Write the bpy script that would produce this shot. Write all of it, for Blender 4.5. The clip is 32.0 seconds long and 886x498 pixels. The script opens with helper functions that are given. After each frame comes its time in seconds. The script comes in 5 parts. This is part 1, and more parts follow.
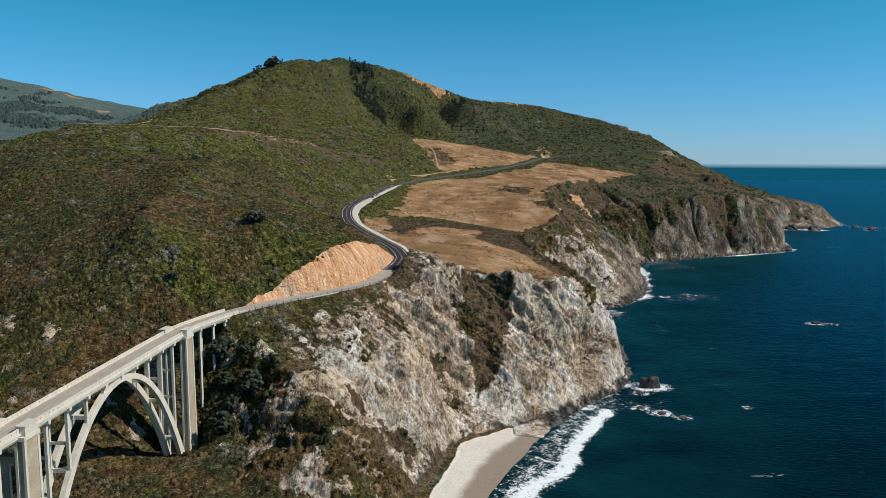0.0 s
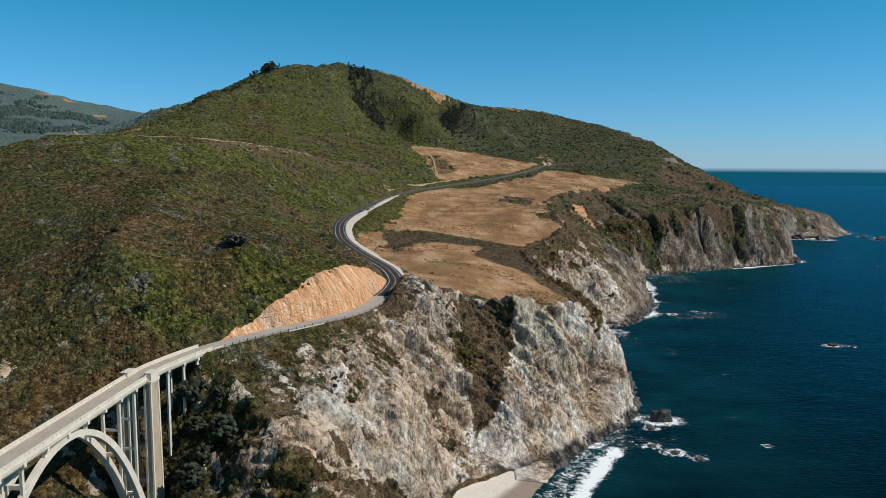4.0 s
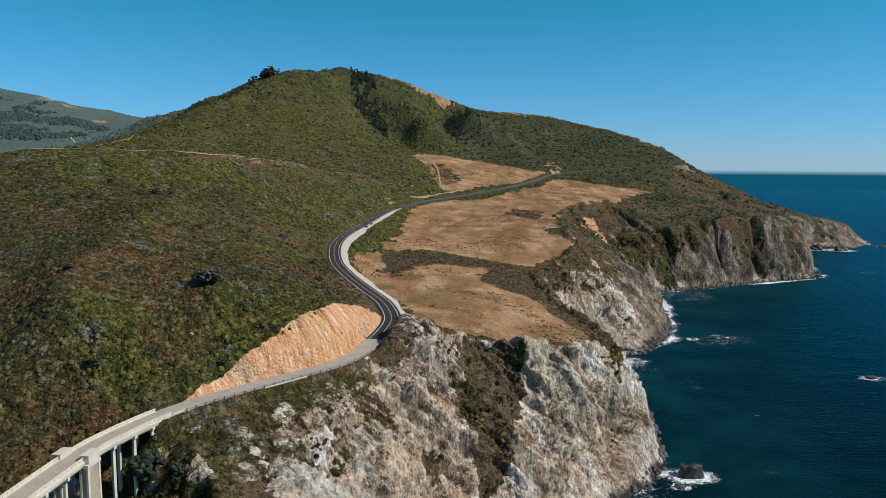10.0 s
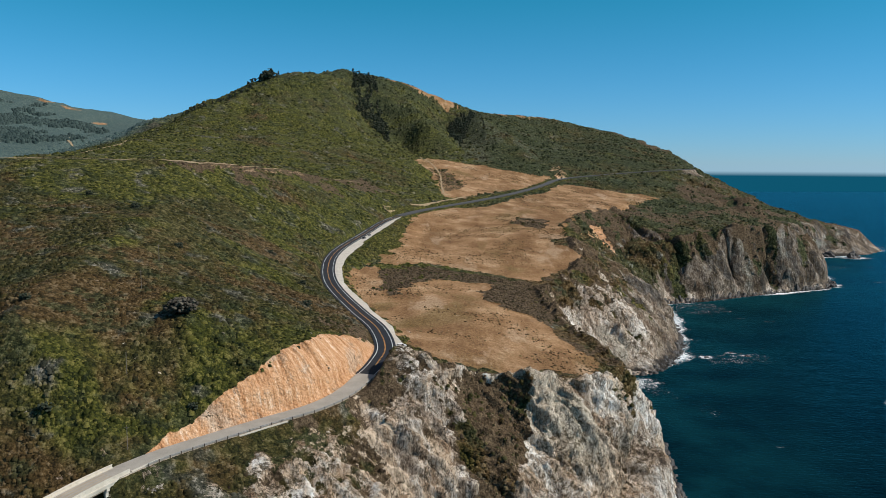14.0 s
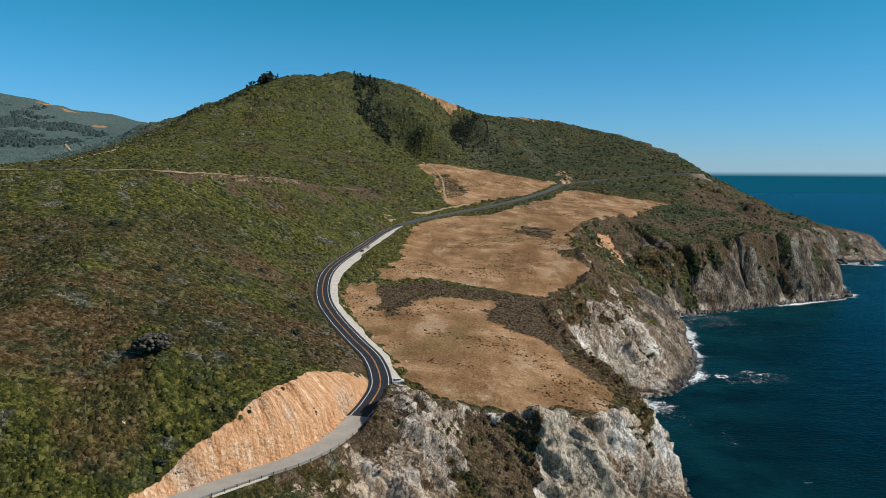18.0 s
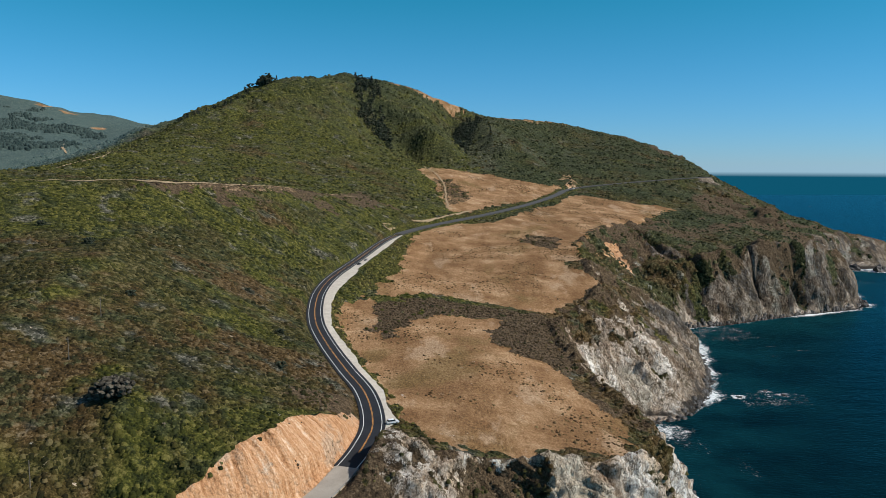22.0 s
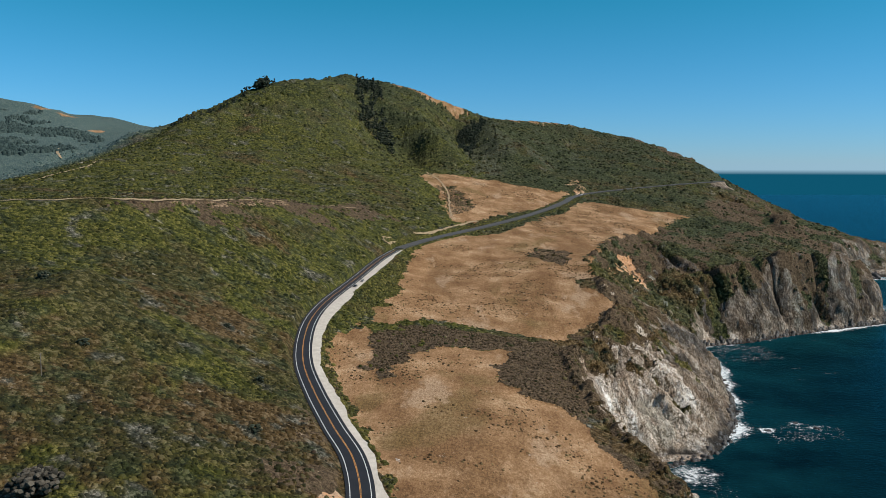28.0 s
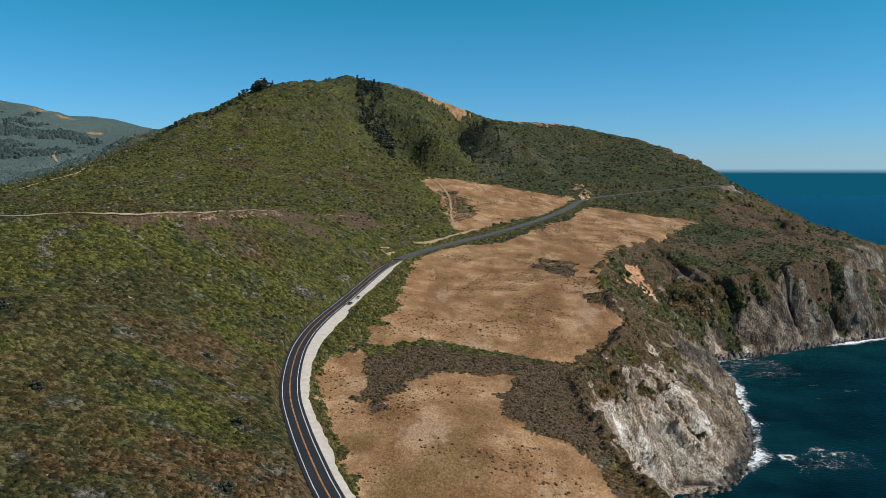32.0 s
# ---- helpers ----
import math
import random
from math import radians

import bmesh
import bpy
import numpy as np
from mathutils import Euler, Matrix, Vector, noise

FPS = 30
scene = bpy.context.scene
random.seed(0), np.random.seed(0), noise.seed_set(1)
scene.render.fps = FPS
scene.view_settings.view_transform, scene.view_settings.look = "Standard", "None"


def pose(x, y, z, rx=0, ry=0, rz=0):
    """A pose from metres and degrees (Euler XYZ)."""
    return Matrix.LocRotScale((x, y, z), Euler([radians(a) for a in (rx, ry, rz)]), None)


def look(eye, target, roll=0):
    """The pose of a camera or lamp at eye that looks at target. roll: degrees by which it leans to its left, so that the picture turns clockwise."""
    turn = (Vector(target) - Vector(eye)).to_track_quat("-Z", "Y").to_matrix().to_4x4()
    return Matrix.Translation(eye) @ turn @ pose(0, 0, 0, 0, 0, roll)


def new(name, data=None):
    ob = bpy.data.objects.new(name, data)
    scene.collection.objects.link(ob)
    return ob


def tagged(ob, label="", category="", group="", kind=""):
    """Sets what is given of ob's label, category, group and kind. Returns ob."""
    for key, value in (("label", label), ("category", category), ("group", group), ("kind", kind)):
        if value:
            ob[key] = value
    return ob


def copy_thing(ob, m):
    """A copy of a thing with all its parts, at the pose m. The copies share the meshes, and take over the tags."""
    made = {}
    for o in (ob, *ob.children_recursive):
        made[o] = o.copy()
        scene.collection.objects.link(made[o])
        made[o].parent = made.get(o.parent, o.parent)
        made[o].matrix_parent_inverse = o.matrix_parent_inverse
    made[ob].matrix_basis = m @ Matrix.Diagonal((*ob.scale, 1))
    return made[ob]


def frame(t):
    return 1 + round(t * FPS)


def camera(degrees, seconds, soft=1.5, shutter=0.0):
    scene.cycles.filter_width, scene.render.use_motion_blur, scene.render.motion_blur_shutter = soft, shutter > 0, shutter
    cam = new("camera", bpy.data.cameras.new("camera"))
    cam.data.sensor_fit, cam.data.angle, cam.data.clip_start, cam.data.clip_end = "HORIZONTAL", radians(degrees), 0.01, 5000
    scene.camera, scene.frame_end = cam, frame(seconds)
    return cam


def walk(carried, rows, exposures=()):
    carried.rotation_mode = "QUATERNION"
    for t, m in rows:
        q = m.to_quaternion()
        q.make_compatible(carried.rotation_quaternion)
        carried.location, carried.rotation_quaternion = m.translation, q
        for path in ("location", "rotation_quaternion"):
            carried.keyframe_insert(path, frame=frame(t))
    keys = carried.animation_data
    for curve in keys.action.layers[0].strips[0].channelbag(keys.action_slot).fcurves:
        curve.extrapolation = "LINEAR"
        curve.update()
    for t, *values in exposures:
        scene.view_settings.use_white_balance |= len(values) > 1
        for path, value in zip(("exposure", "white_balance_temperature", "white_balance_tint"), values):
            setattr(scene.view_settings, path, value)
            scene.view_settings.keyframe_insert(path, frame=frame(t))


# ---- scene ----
# ---------------------------------------------------------------- camera
cam = camera(61.2, 32.0, soft=0.6)
PATH = [
    (0.0, 0.01, 0.0, 130.01, 83.164, -0.101, -0.027),
    (1.5, 0.64, 11.44, 132.54, 83.291, -0.158, -0.043),
    (3.5, 2.08, 25.81, 136.18, 83.404, -0.192, 0.017),
    (6.0, 2.78, 45.48, 140.15, 83.535, -0.266, 0.189),
    (9.0, 3.58, 67.83, 144.92, 83.62, -0.177, 0.399),
    (12.0, 4.85, 91.42, 149.89, 83.681, -0.156, 0.584),
    (15.0, 6.47, 113.63, 154.9, 83.707, -0.223, 0.853),
    (18.0, 6.69, 136.21, 159.93, 83.758, -0.146, 1.019),
    (21.0, 7.48, 159.17, 164.53, 83.794, -0.127, 1.2),
    (24.0, 7.67, 180.96, 169.81, 83.724, -0.11, 1.355),
    (27.0, 7.77, 203.36, 174.77, 83.715, 0.01, 1.512),
    (29.5, 8.45, 221.15, 179.47, 83.672, 0.102, 1.687),
    (32.0, 9.36, 240.02, 183.84, 83.66, 0.156, 1.827),
]
walk(cam, [(r[0], pose(*r[1:])) for r in PATH], exposures=[(0.0, 0.0), (32.0, 0.0)])

# ---------------------------------------------------------------- world and sun
SUN_FROM = Vector((0.70, -0.13, 0.69)).normalized()
sun_el = math.asin(SUN_FROM.z)
sun_az = math.atan2(SUN_FROM.x, SUN_FROM.y)

world = bpy.data.worlds.new("world")
scene.world = world
world.use_nodes = True
wn, wl = world.node_tree.nodes, world.node_tree.links
wn.clear()
w_out = wn.new("ShaderNodeOutputWorld")
w_bg = wn.new("ShaderNodeBackground")
w_sky = wn.new("ShaderNodeTexSky")
w_sky.sky_type = "NISHITA"
w_sky.sun_disc = False
w_sky.sun_elevation, w_sky.sun_rotation = sun_el, sun_az
w_sky.altitude, w_sky.air_density, w_sky.dust_density, w_sky.ozone_density = 100, 1.0, 0.0, 2.5
w_bg.inputs["Strength"].default_value = 0.09
w_tc = wn.new("ShaderNodeTexCoord")
w_sep = wn.new("ShaderNodeSeparateXYZ")
w_mix = wn.new("ShaderNodeMix")
w_mix.data_type = "RGBA"
w_map = wn.new("ShaderNodeMapRange")
w_map.inputs["From Min"].default_value, w_map.inputs["From Max"].default_value = -0.0105, -0.0045
w_map.inputs["To Min"].default_value, w_map.inputs["To Max"].default_value = 0.0, 1.0
wl.new(w_tc.outputs["Generated"], w_sep.inputs[0])
w_floor, w_way = wn.new("ShaderNodeMath"), wn.new("ShaderNodeCombineXYZ")
w_floor.operation = "MAXIMUM"
w_floor.inputs[1].default_value = 0.006
wl.new(w_sep.outputs["Z"], w_floor.inputs[0])
wl.new(w_sep.outputs["X"], w_way.inputs["X"])
wl.new(w_sep.outputs["Y"], w_way.inputs["Y"])
wl.new(w_floor.outputs[0], w_way.inputs["Z"])
wl.new(w_way.outputs[0], w_sky.inputs["Vector"])
wl.new(w_sep.outputs["Z"], w_map.inputs["Value"])
wl.new(w_map.outputs["Result"], w_mix.inputs["Factor"])
w_mix.inputs["A"].default_value = (0.05, 1.0, 1.75, 1)     # the sea beyond the far rim of the water
w_tint = wn.new("ShaderNodeMix")
w_tint.data_type, w_tint.blend_type = "RGBA", "MULTIPLY"
w_tint.inputs["Factor"].default_value = 1.0
w_high = wn.new("ShaderNodeValToRGB")
for e, p, c in zip((w_high.color_ramp.elements[0], w_high.color_ramp.elements[1], w_high.color_ramp.elements.new(0.6)), (0.0, 1.0, 0.22), ((0.42, 0.73, 1.32), (0.26, 0.84, 0.95), (0.115, 0.86, 0.99))):
    e.position, e.color = p, (*c, 1)
wl.new(w_sep.outputs["Z"], w_high.inputs[0])
wl.new(w_high.outputs["Color"], w_tint.inputs["B"])
wl.new(w_sky.outputs["Color"], w_tint.inputs["A"])
wl.new(w_tint.outputs["Result"], w_mix.inputs["B"])
wl.new(w_mix.outputs["Result"], w_bg.inputs["Color"])
wl.new(w_bg.outputs[0], w_out.inputs[0])

sun = new("sun", bpy.data.lights.new("sun", "SUN"))
sun.data.energy, sun.data.angle, sun.data.color = 4.6, radians(0.53), (1.0, 0.945, 0.86)
sun.matrix_world = look(SUN_FROM * 900, (0, 0, 0))

# ---------------------------------------------------------------- materials
def material(name, rough=0.8, spec=0.3):
    m = bpy.data.materials.new(name)
    m.use_nodes = True
    b = m.node_tree.nodes["Principled BSDF"]
    b.inputs["Roughness"].default_value = rough
    b.inputs["Specular IOR Level"].default_value = spec
    return m, m.node_tree.nodes, m.node_tree.links, b


class Net:
    """Short names for the nodes of one material."""

    def __init__(self, m):
        self.n, self.l = m.node_tree.nodes, m.node_tree.links
        self.pos = self.n.new("ShaderNodeNewGeometry").outputs["Position"]

    def put(self, socket, value):
        if isinstance(value, (int, float)):
            socket.default_value = value
        elif isinstance(value, tuple):
            socket.default_value = (*value, 1) if len(value) == 3 and len(socket.default_value) == 4 else value
        else:
            self.l.new(value, socket)

    def noise(self, scale, detail=4, rough=0.55, at=None, stretch=None, warp=0.0):
        node = self.n.new("ShaderNodeTexNoise")
        src = at or self.pos
        if stretch:
            mp = self.n.new("ShaderNodeMapping")
            mp.inputs["Scale"].default_value = stretch
            self.l.new(src, mp.inputs["Vector"])
            src = mp.outputs[0]
        self.l.new(src, node.inputs["Vector"])
        node.inputs["Scale"].default_value, node.inputs["Detail"].default_value = scale, detail
        node.inputs["Roughness"].default_value, node.inputs["Distortion"].default_value = rough, warp
        return node.outputs["Fac"]

    def cells(self, scale, feature="F1", at=None, what="Distance", stretch=None):
        node = self.n.new("ShaderNodeTexVoronoi")
        node.feature = feature
        src = at or self.pos
        if stretch:
            mp = self.n.new("ShaderNodeMapping")
            mp.inputs["Scale"].default_value = stretch
            self.l.new(src, mp.inputs["Vector"])
            src = mp.outputs[0]
        self.l.new(src, node.inputs["Vector"])
        node.inputs["Scale"].default_value = scale
        return node.outputs[what]

    def bend(self, amount, scale, stretch=(1, 1, 1), turn=(0, 0, 0)):
        """Position, ruffled by noise, turned and stretched."""
        node = self.n.new("ShaderNodeTexNoise")
        node.inputs["Scale"].default_value, node.inputs["Detail"].default_value, node.inputs["Roughness"].default_value = scale, 5, 0.65
        self.l.new(self.pos, node.inputs["Vector"])
        mad = self.n.new("ShaderNodeVectorMath")
        mad.operation = "MULTIPLY_ADD"
        self.l.new(node.outputs["Color"], mad.inputs[0])
        mad.inputs[1].default_value = (amount, amount, amount)
        self.l.new(self.pos, mad.inputs[2])
        mp = self.n.new("ShaderNodeMapping")
        mp.inputs["Scale"].default_value, mp.inputs["Rotation"].default_value = stretch, turn
        self.l.new(mad.outputs[0], mp.inputs["Vector"])
        return mp.outputs[0]

    def grey(self, colour):
        node = self.n.new("ShaderNodeSeparateColor")
        self.l.new(colour, node.inputs[0])
        return node.outputs[0]

    def ramp(self, fac, *stops):
        node = self.n.new("ShaderNodeValToRGB")
        els = node.color_ramp.elements
        while len(els) < len(stops):
            els.new(0.5)
        for e, (p, c) in zip(els, stops):
            e.position = p
            e.color = (*c, 1) if isinstance(c, tuple) else (c, c, c, 1)
        self.l.new(fac, node.inputs[0])
        return node.outputs["Color"]

    def mix(self, fac, a, b, how="MIX"):
        node = self.n.new("ShaderNodeMix")
        node.data_type, node.blend_type = "RGBA", how
        self.put(node.inputs["Factor"], fac)
        self.put(node.inputs["A"], a)
        self.put(node.inputs["B"], b)
        return node.outputs["Result"]

    def math(self, op, a, b=0.0, clamp=False):
        node = self.n.new("ShaderNodeMath")
        node.operation, node.use_clamp = op, clamp
        self.put(node.inputs[0], a)
        self.put(node.inputs[1], b)
        return node.outputs[0]

    def step(self, v, lo, hi):
        node = self.n.new("ShaderNodeMapRange")
        node.interpolation_type = "SMOOTHSTEP"
        self.put(node.inputs["Value"], v)
        node.inputs["From Min"].default_value, node.inputs["From Max"].default_value = lo, hi
        return node.outputs["Result"]

    def attr(self, name):
        node = self.n.new("ShaderNodeAttribute")
        node.attribute_name = name
        return node.outputs["Fac"]

    def own(self):
        return self.n.new("ShaderNodeObjectInfo").outputs["Random"]

    def island(self):
        return self.n.new("ShaderNodeNewGeometry").outputs["Random Per Island"]

    def bump(self, height, bsdf, strength=0.5, distance=1.0):
        node = self.n.new("ShaderNodeBump")
        node.inputs["Strength"].default_value, node.inputs["Distance"].default_value = strength, distance
        self.l.new(height, node.inputs["Height"])
        self.l.new(node.outputs[0], bsdf.inputs["Normal"])


def surface(name, low, high, scale, rough=0.8, spec=0.3, fine=None, bump=0.3, dist=0.1, island=False):
    """A two-tone surface with broad and fine variation and a light relief."""
    m, n, l, b = material(name, rough, spec)
    g = Net(m)
    a = g.noise(scale, 5, 0.6)
    f = g.noise(fine or scale * 9, 4, 0.6)
    mid = g.mix(0.4, a, f)
    if island:
        mid = g.mix(0.45, mid, g.island())
    col = g.ramp(mid, (0.3, low), (0.7, high))
    l.new(col, b.inputs["Base Color"])
    g.bump(f, b, bump, dist)
    return m


def scrub_paint(g, grain):
    """Chaparral: olive, with yellow-green, rusty brown and grey-green patches."""
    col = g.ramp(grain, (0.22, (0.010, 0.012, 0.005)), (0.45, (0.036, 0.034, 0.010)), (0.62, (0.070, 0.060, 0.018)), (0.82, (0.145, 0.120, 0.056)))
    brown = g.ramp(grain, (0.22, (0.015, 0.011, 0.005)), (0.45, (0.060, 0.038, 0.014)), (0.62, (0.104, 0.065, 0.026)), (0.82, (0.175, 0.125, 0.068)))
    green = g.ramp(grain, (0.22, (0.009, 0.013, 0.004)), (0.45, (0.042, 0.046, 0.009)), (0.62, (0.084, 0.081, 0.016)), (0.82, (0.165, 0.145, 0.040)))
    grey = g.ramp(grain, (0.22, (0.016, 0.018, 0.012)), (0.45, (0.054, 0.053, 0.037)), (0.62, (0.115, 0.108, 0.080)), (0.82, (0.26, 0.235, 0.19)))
    where = g.n.new("ShaderNodeSeparateXYZ")
    g.l.new(g.pos, where.inputs[0])
    near = g.math("ADD", g.math("MULTIPLY", g.step(where.outputs["Y"], 600.0, 440.0), 0.055), g.math("MULTIPLY", g.math("MULTIPLY", g.step(where.outputs["X"], 0.0, 70.0), g.step(where.outputs["Y"], 900.0, 760.0)), 0.06))
    col = g.mix(g.step(g.math("ADD", near, g.noise(0.014, 6, 0.65, warp=0.4)), 0.50, 0.60), col, brown)
    seaward = g.step(where.outputs["X"], 0.0, 70.0)
    lush = g.math("SUBTRACT", g.math("MULTIPLY", g.step(where.outputs["Y"], 430.0, 760.0), 0.16), g.math("MULTIPLY", seaward, 0.17))
    patch = g.math("ADD", g.noise(0.017, 4, 0.55, warp=0.6, stretch=(1, 1, 0.5)), lush)
    col = g.mix(g.step(patch, 0.53, 0.64), col, green)
    col = g.mix(g.step(g.noise(0.055, 4, 0.6), 0.56, 0.68), col, grey)
    deep = g.ramp(grain, (0.22, (0.007, 0.011, 0.005)), (0.45, (0.024, 0.030, 0.012)), (0.62, (0.048, 0.055, 0.022)), (0.82, (0.100, 0.105, 0.050)))
    thicket = g.step(g.noise(0.075, 5, 0.65), 0.51, 0.60)
    col = g.mix(g.math("MULTIPLY", thicket, 0.75), col, deep)
    # Bluish distance haze put into the base colour of the inland hills.
    hazed = g.ramp(grain, (0.22, (0.030, 0.056, 0.058)), (0.45, (0.060, 0.098, 0.094)), (0.62, (0.088, 0.130, 0.120)), (0.82, (0.15, 0.18, 0.16)))
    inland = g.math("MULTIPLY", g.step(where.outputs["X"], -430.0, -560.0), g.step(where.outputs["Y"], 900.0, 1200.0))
    col = g.mix(g.math("MULTIPLY", inland, 0.9), col, hazed)
    bluffs = g.math("MULTIPLY", seaward, g.step(where.outputs["Y"], 840.0, 1000.0))
    # Dark cover of the upper hill: grey-green brush plus painted shade of the spur.
    col = g.mix(g.math("MULTIPLY", g.step(g.math("ADD", g.attr("thick"), g.math("SUBTRACT", g.noise(0.03, 5, 0.6), 0.5)), 0.35, 0.65), 0.85), col, g.mix(0.35, deep, grey))
    col = g.mix(g.math("MULTIPLY", g.step(g.math("ADD", g.attr("lush"), g.math("MULTIPLY", g.math("SUBTRACT", g.noise(0.03, 5, 0.6), 0.5), 2.0)), 0.4, 0.8), 0.8), col, green)
    # Bluffs are dark green; far slopes take it to imitate haze in colour.
    return g.mix(g.math("MULTIPLY", g.math("MAXIMUM", bluffs, g.math("SUBTRACT", g.step(where.outputs["Y"], 1250.0, 1750.0), inland, True)), g.step(g.noise(0.011, 6, 0.65), 0.36, 0.56)), col, deep)


def ground_material():
    m, n, l, b = material("ground_cover", 0.95, 0.12)
    g = Net(m)
    mid, fine, tiny = g.noise(0.045, 5, 0.6), g.noise(0.45, 6, 0.7), g.noise(1.6, 4, 0.7)
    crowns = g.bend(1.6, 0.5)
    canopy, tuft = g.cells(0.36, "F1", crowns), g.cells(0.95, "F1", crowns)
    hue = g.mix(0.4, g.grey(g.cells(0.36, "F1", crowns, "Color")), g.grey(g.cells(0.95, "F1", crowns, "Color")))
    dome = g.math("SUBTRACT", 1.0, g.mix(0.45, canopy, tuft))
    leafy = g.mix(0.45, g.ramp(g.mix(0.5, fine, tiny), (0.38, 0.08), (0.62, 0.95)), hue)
    # Dome shading painted in: crown middles lighter, gaps between shrubs darker.
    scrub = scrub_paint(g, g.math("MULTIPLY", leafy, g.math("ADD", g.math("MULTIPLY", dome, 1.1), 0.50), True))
    heath = g.ramp(g.mix(0.5, fine, tiny), (0.38, (0.022, 0.015, 0.009)), (0.5, (0.080, 0.054, 0.031)), (0.62, (0.19, 0.135, 0.082)))
    # dry grass, mown by the wind into soft bands
    speck = g.noise(0.9, 5, 0.8, stretch=(1, 0.5, 1))
    straw = g.noise(2.4, 5, 0.75, stretch=(1, 0.5, 1))
    blade = g.mix(0.5, speck, g.mix(0.5, tiny, straw))
    dry = g.ramp(g.mix(0.66, mid, blade), (0.39, (0.105, 0.052, 0.021)), (0.46, (0.225, 0.125, 0.057)), (0.52, (0.335, 0.200, 0.100)), (0.59, (0.54, 0.375, 0.225)))
    dry = g.mix(g.math("MULTIPLY", g.step(g.noise(0.022, 5, 0.6, stretch=(1, 0.4, 1), warp=0.6), 0.48, 0.62), 0.75), dry, g.ramp(blade, (0.42, (0.075, 0.040, 0.016)), (0.58, (0.29, 0.160, 0.070))))
    dry = g.mix(g.math("MULTIPLY", g.step(g.noise(0.016, 5, 0.62, stretch=(1, 0.45, 1), warp=0.5), 0.54, 0.64), 0.6), dry, g.ramp(blade, (0.42, (0.060, 0.045, 0.014)), (0.58, (0.24, 0.165, 0.062))))
    dry = g.mix(g.math("MULTIPLY", g.step(g.noise(0.030, 6, 0.66, stretch=(1, 0.45, 1)), 0.56, 0.64), 0.65), dry, g.ramp(blade, (0.40, (0.22, 0.135, 0.070)), (0.58, (0.60, 0.44, 0.29))))
    dry = g.mix(1.0, dry, (0.95, 0.92, 0.91), "MULTIPLY")
    # rock: steep leaning beds, broken into angular blocks of differing tone
    bed = g.bend(9.0, 0.09, (1.0, 1.0, 0.42), (0.30, 0.22, 0.0))
    chipped = g.bend(2.6, 0.35, (1.0, 1.0, 0.55), (-0.25, 0.30, 0.0))
    streak = g.noise(0.06, 8, 0.72, stretch=(1.0, 1.0, 0.30), warp=0.3)
    crack = g.noise(0.42, 8, 0.86, stretch=(1.0, 1.0, 0.5), warp=0.1)
    block = g.grey(g.cells(0.10, "F1", bed, "Color"))
    chip = g.grey(g.cells(0.42, "F1", chipped, "Color"))
    grit = g.noise(1.5, 6, 0.8, stretch=(1.0, 1.0, 0.6))
    run = g.noise(0.16, 7, 0.74, stretch=(1.0, 1.0, 0.16), warp=0.25)
    rk = g.mix(0.08, g.mix(0.50, g.mix(0.5, streak, run), g.mix(0.45, crack, grit)), g.mix(0.55, block, chip))
    pale = g.ramp(rk, (0.395, (0.085, 0.060, 0.042)), (0.435, (0.34, 0.255, 0.182)), (0.475, (0.58, 0.475, 0.372)), (0.52, (0.81, 0.745, 0.655)), (0.57, (0.94, 0.92, 0.89)))
    dark = g.ramp(rk, (0.395, (0.040, 0.029, 0.021)), (0.44, (0.165, 0.117, 0.084)), (0.49, (0.325, 0.245, 0.180)), (0.54, (0.53, 0.435, 0.345)), (0.60, (0.80, 0.74, 0.66)))
    bleach = g.math("MULTIPLY", g.math("SUBTRACT", g.mix(0.4, g.noise(0.045, 8, 0.7, stretch=(1, 1, 0.5)), g.noise(0.020, 5, 0.6)), 0.5), 8.0)
    rock = g.mix(g.math("ADD", g.attr("pale"), bleach, True), dark, pale)
    slate = g.ramp(rk, (0.40, (0.012, 0.011, 0.010)), (0.46, (0.030, 0.026, 0.022)), (0.51, (0.082, 0.072, 0.062)), (0.56, (0.20, 0.18, 0.158)), (0.60, (0.42, 0.39, 0.35)))
    rock = g.mix(g.math("MULTIPLY", g.math("ADD", g.attr("pale"), g.math("MULTIPLY", bleach, 0.5)), -1.0, True), rock, slate)
    rust = g.step(g.noise(0.035, 7, 0.68, stretch=(1, 1, 0.4)), 0.45, 0.54)
    rock = g.mix(g.math("MULTIPLY", rust, g.math("MULTIPLY", g.attr("warm"), 0.85)), rock, g.ramp(rk, (0.37, (0.075, 0.042, 0.027)), (0.45, (0.34, 0.215, 0.128)), (0.54, (0.70, 0.54, 0.38))))
    mint = g.step(g.noise(0.021, 3, 0.5), 0.57, 0.66)
    rock = g.mix(g.math("MULTIPLY", mint, 0.3), rock, g.ramp(rk, (0.32, (0.12, 0.13, 0.10)), (0.58, (0.62, 0.66, 0.57))))
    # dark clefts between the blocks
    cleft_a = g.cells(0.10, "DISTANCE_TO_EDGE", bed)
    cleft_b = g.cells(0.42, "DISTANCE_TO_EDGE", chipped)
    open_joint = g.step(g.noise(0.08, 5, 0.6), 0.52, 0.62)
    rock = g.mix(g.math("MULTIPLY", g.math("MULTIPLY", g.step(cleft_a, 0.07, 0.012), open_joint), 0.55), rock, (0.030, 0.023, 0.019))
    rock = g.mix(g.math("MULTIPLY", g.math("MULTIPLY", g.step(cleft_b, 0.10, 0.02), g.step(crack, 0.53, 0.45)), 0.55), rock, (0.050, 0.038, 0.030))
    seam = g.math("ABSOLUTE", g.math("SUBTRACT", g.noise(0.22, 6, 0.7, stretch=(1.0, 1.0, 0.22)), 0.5))
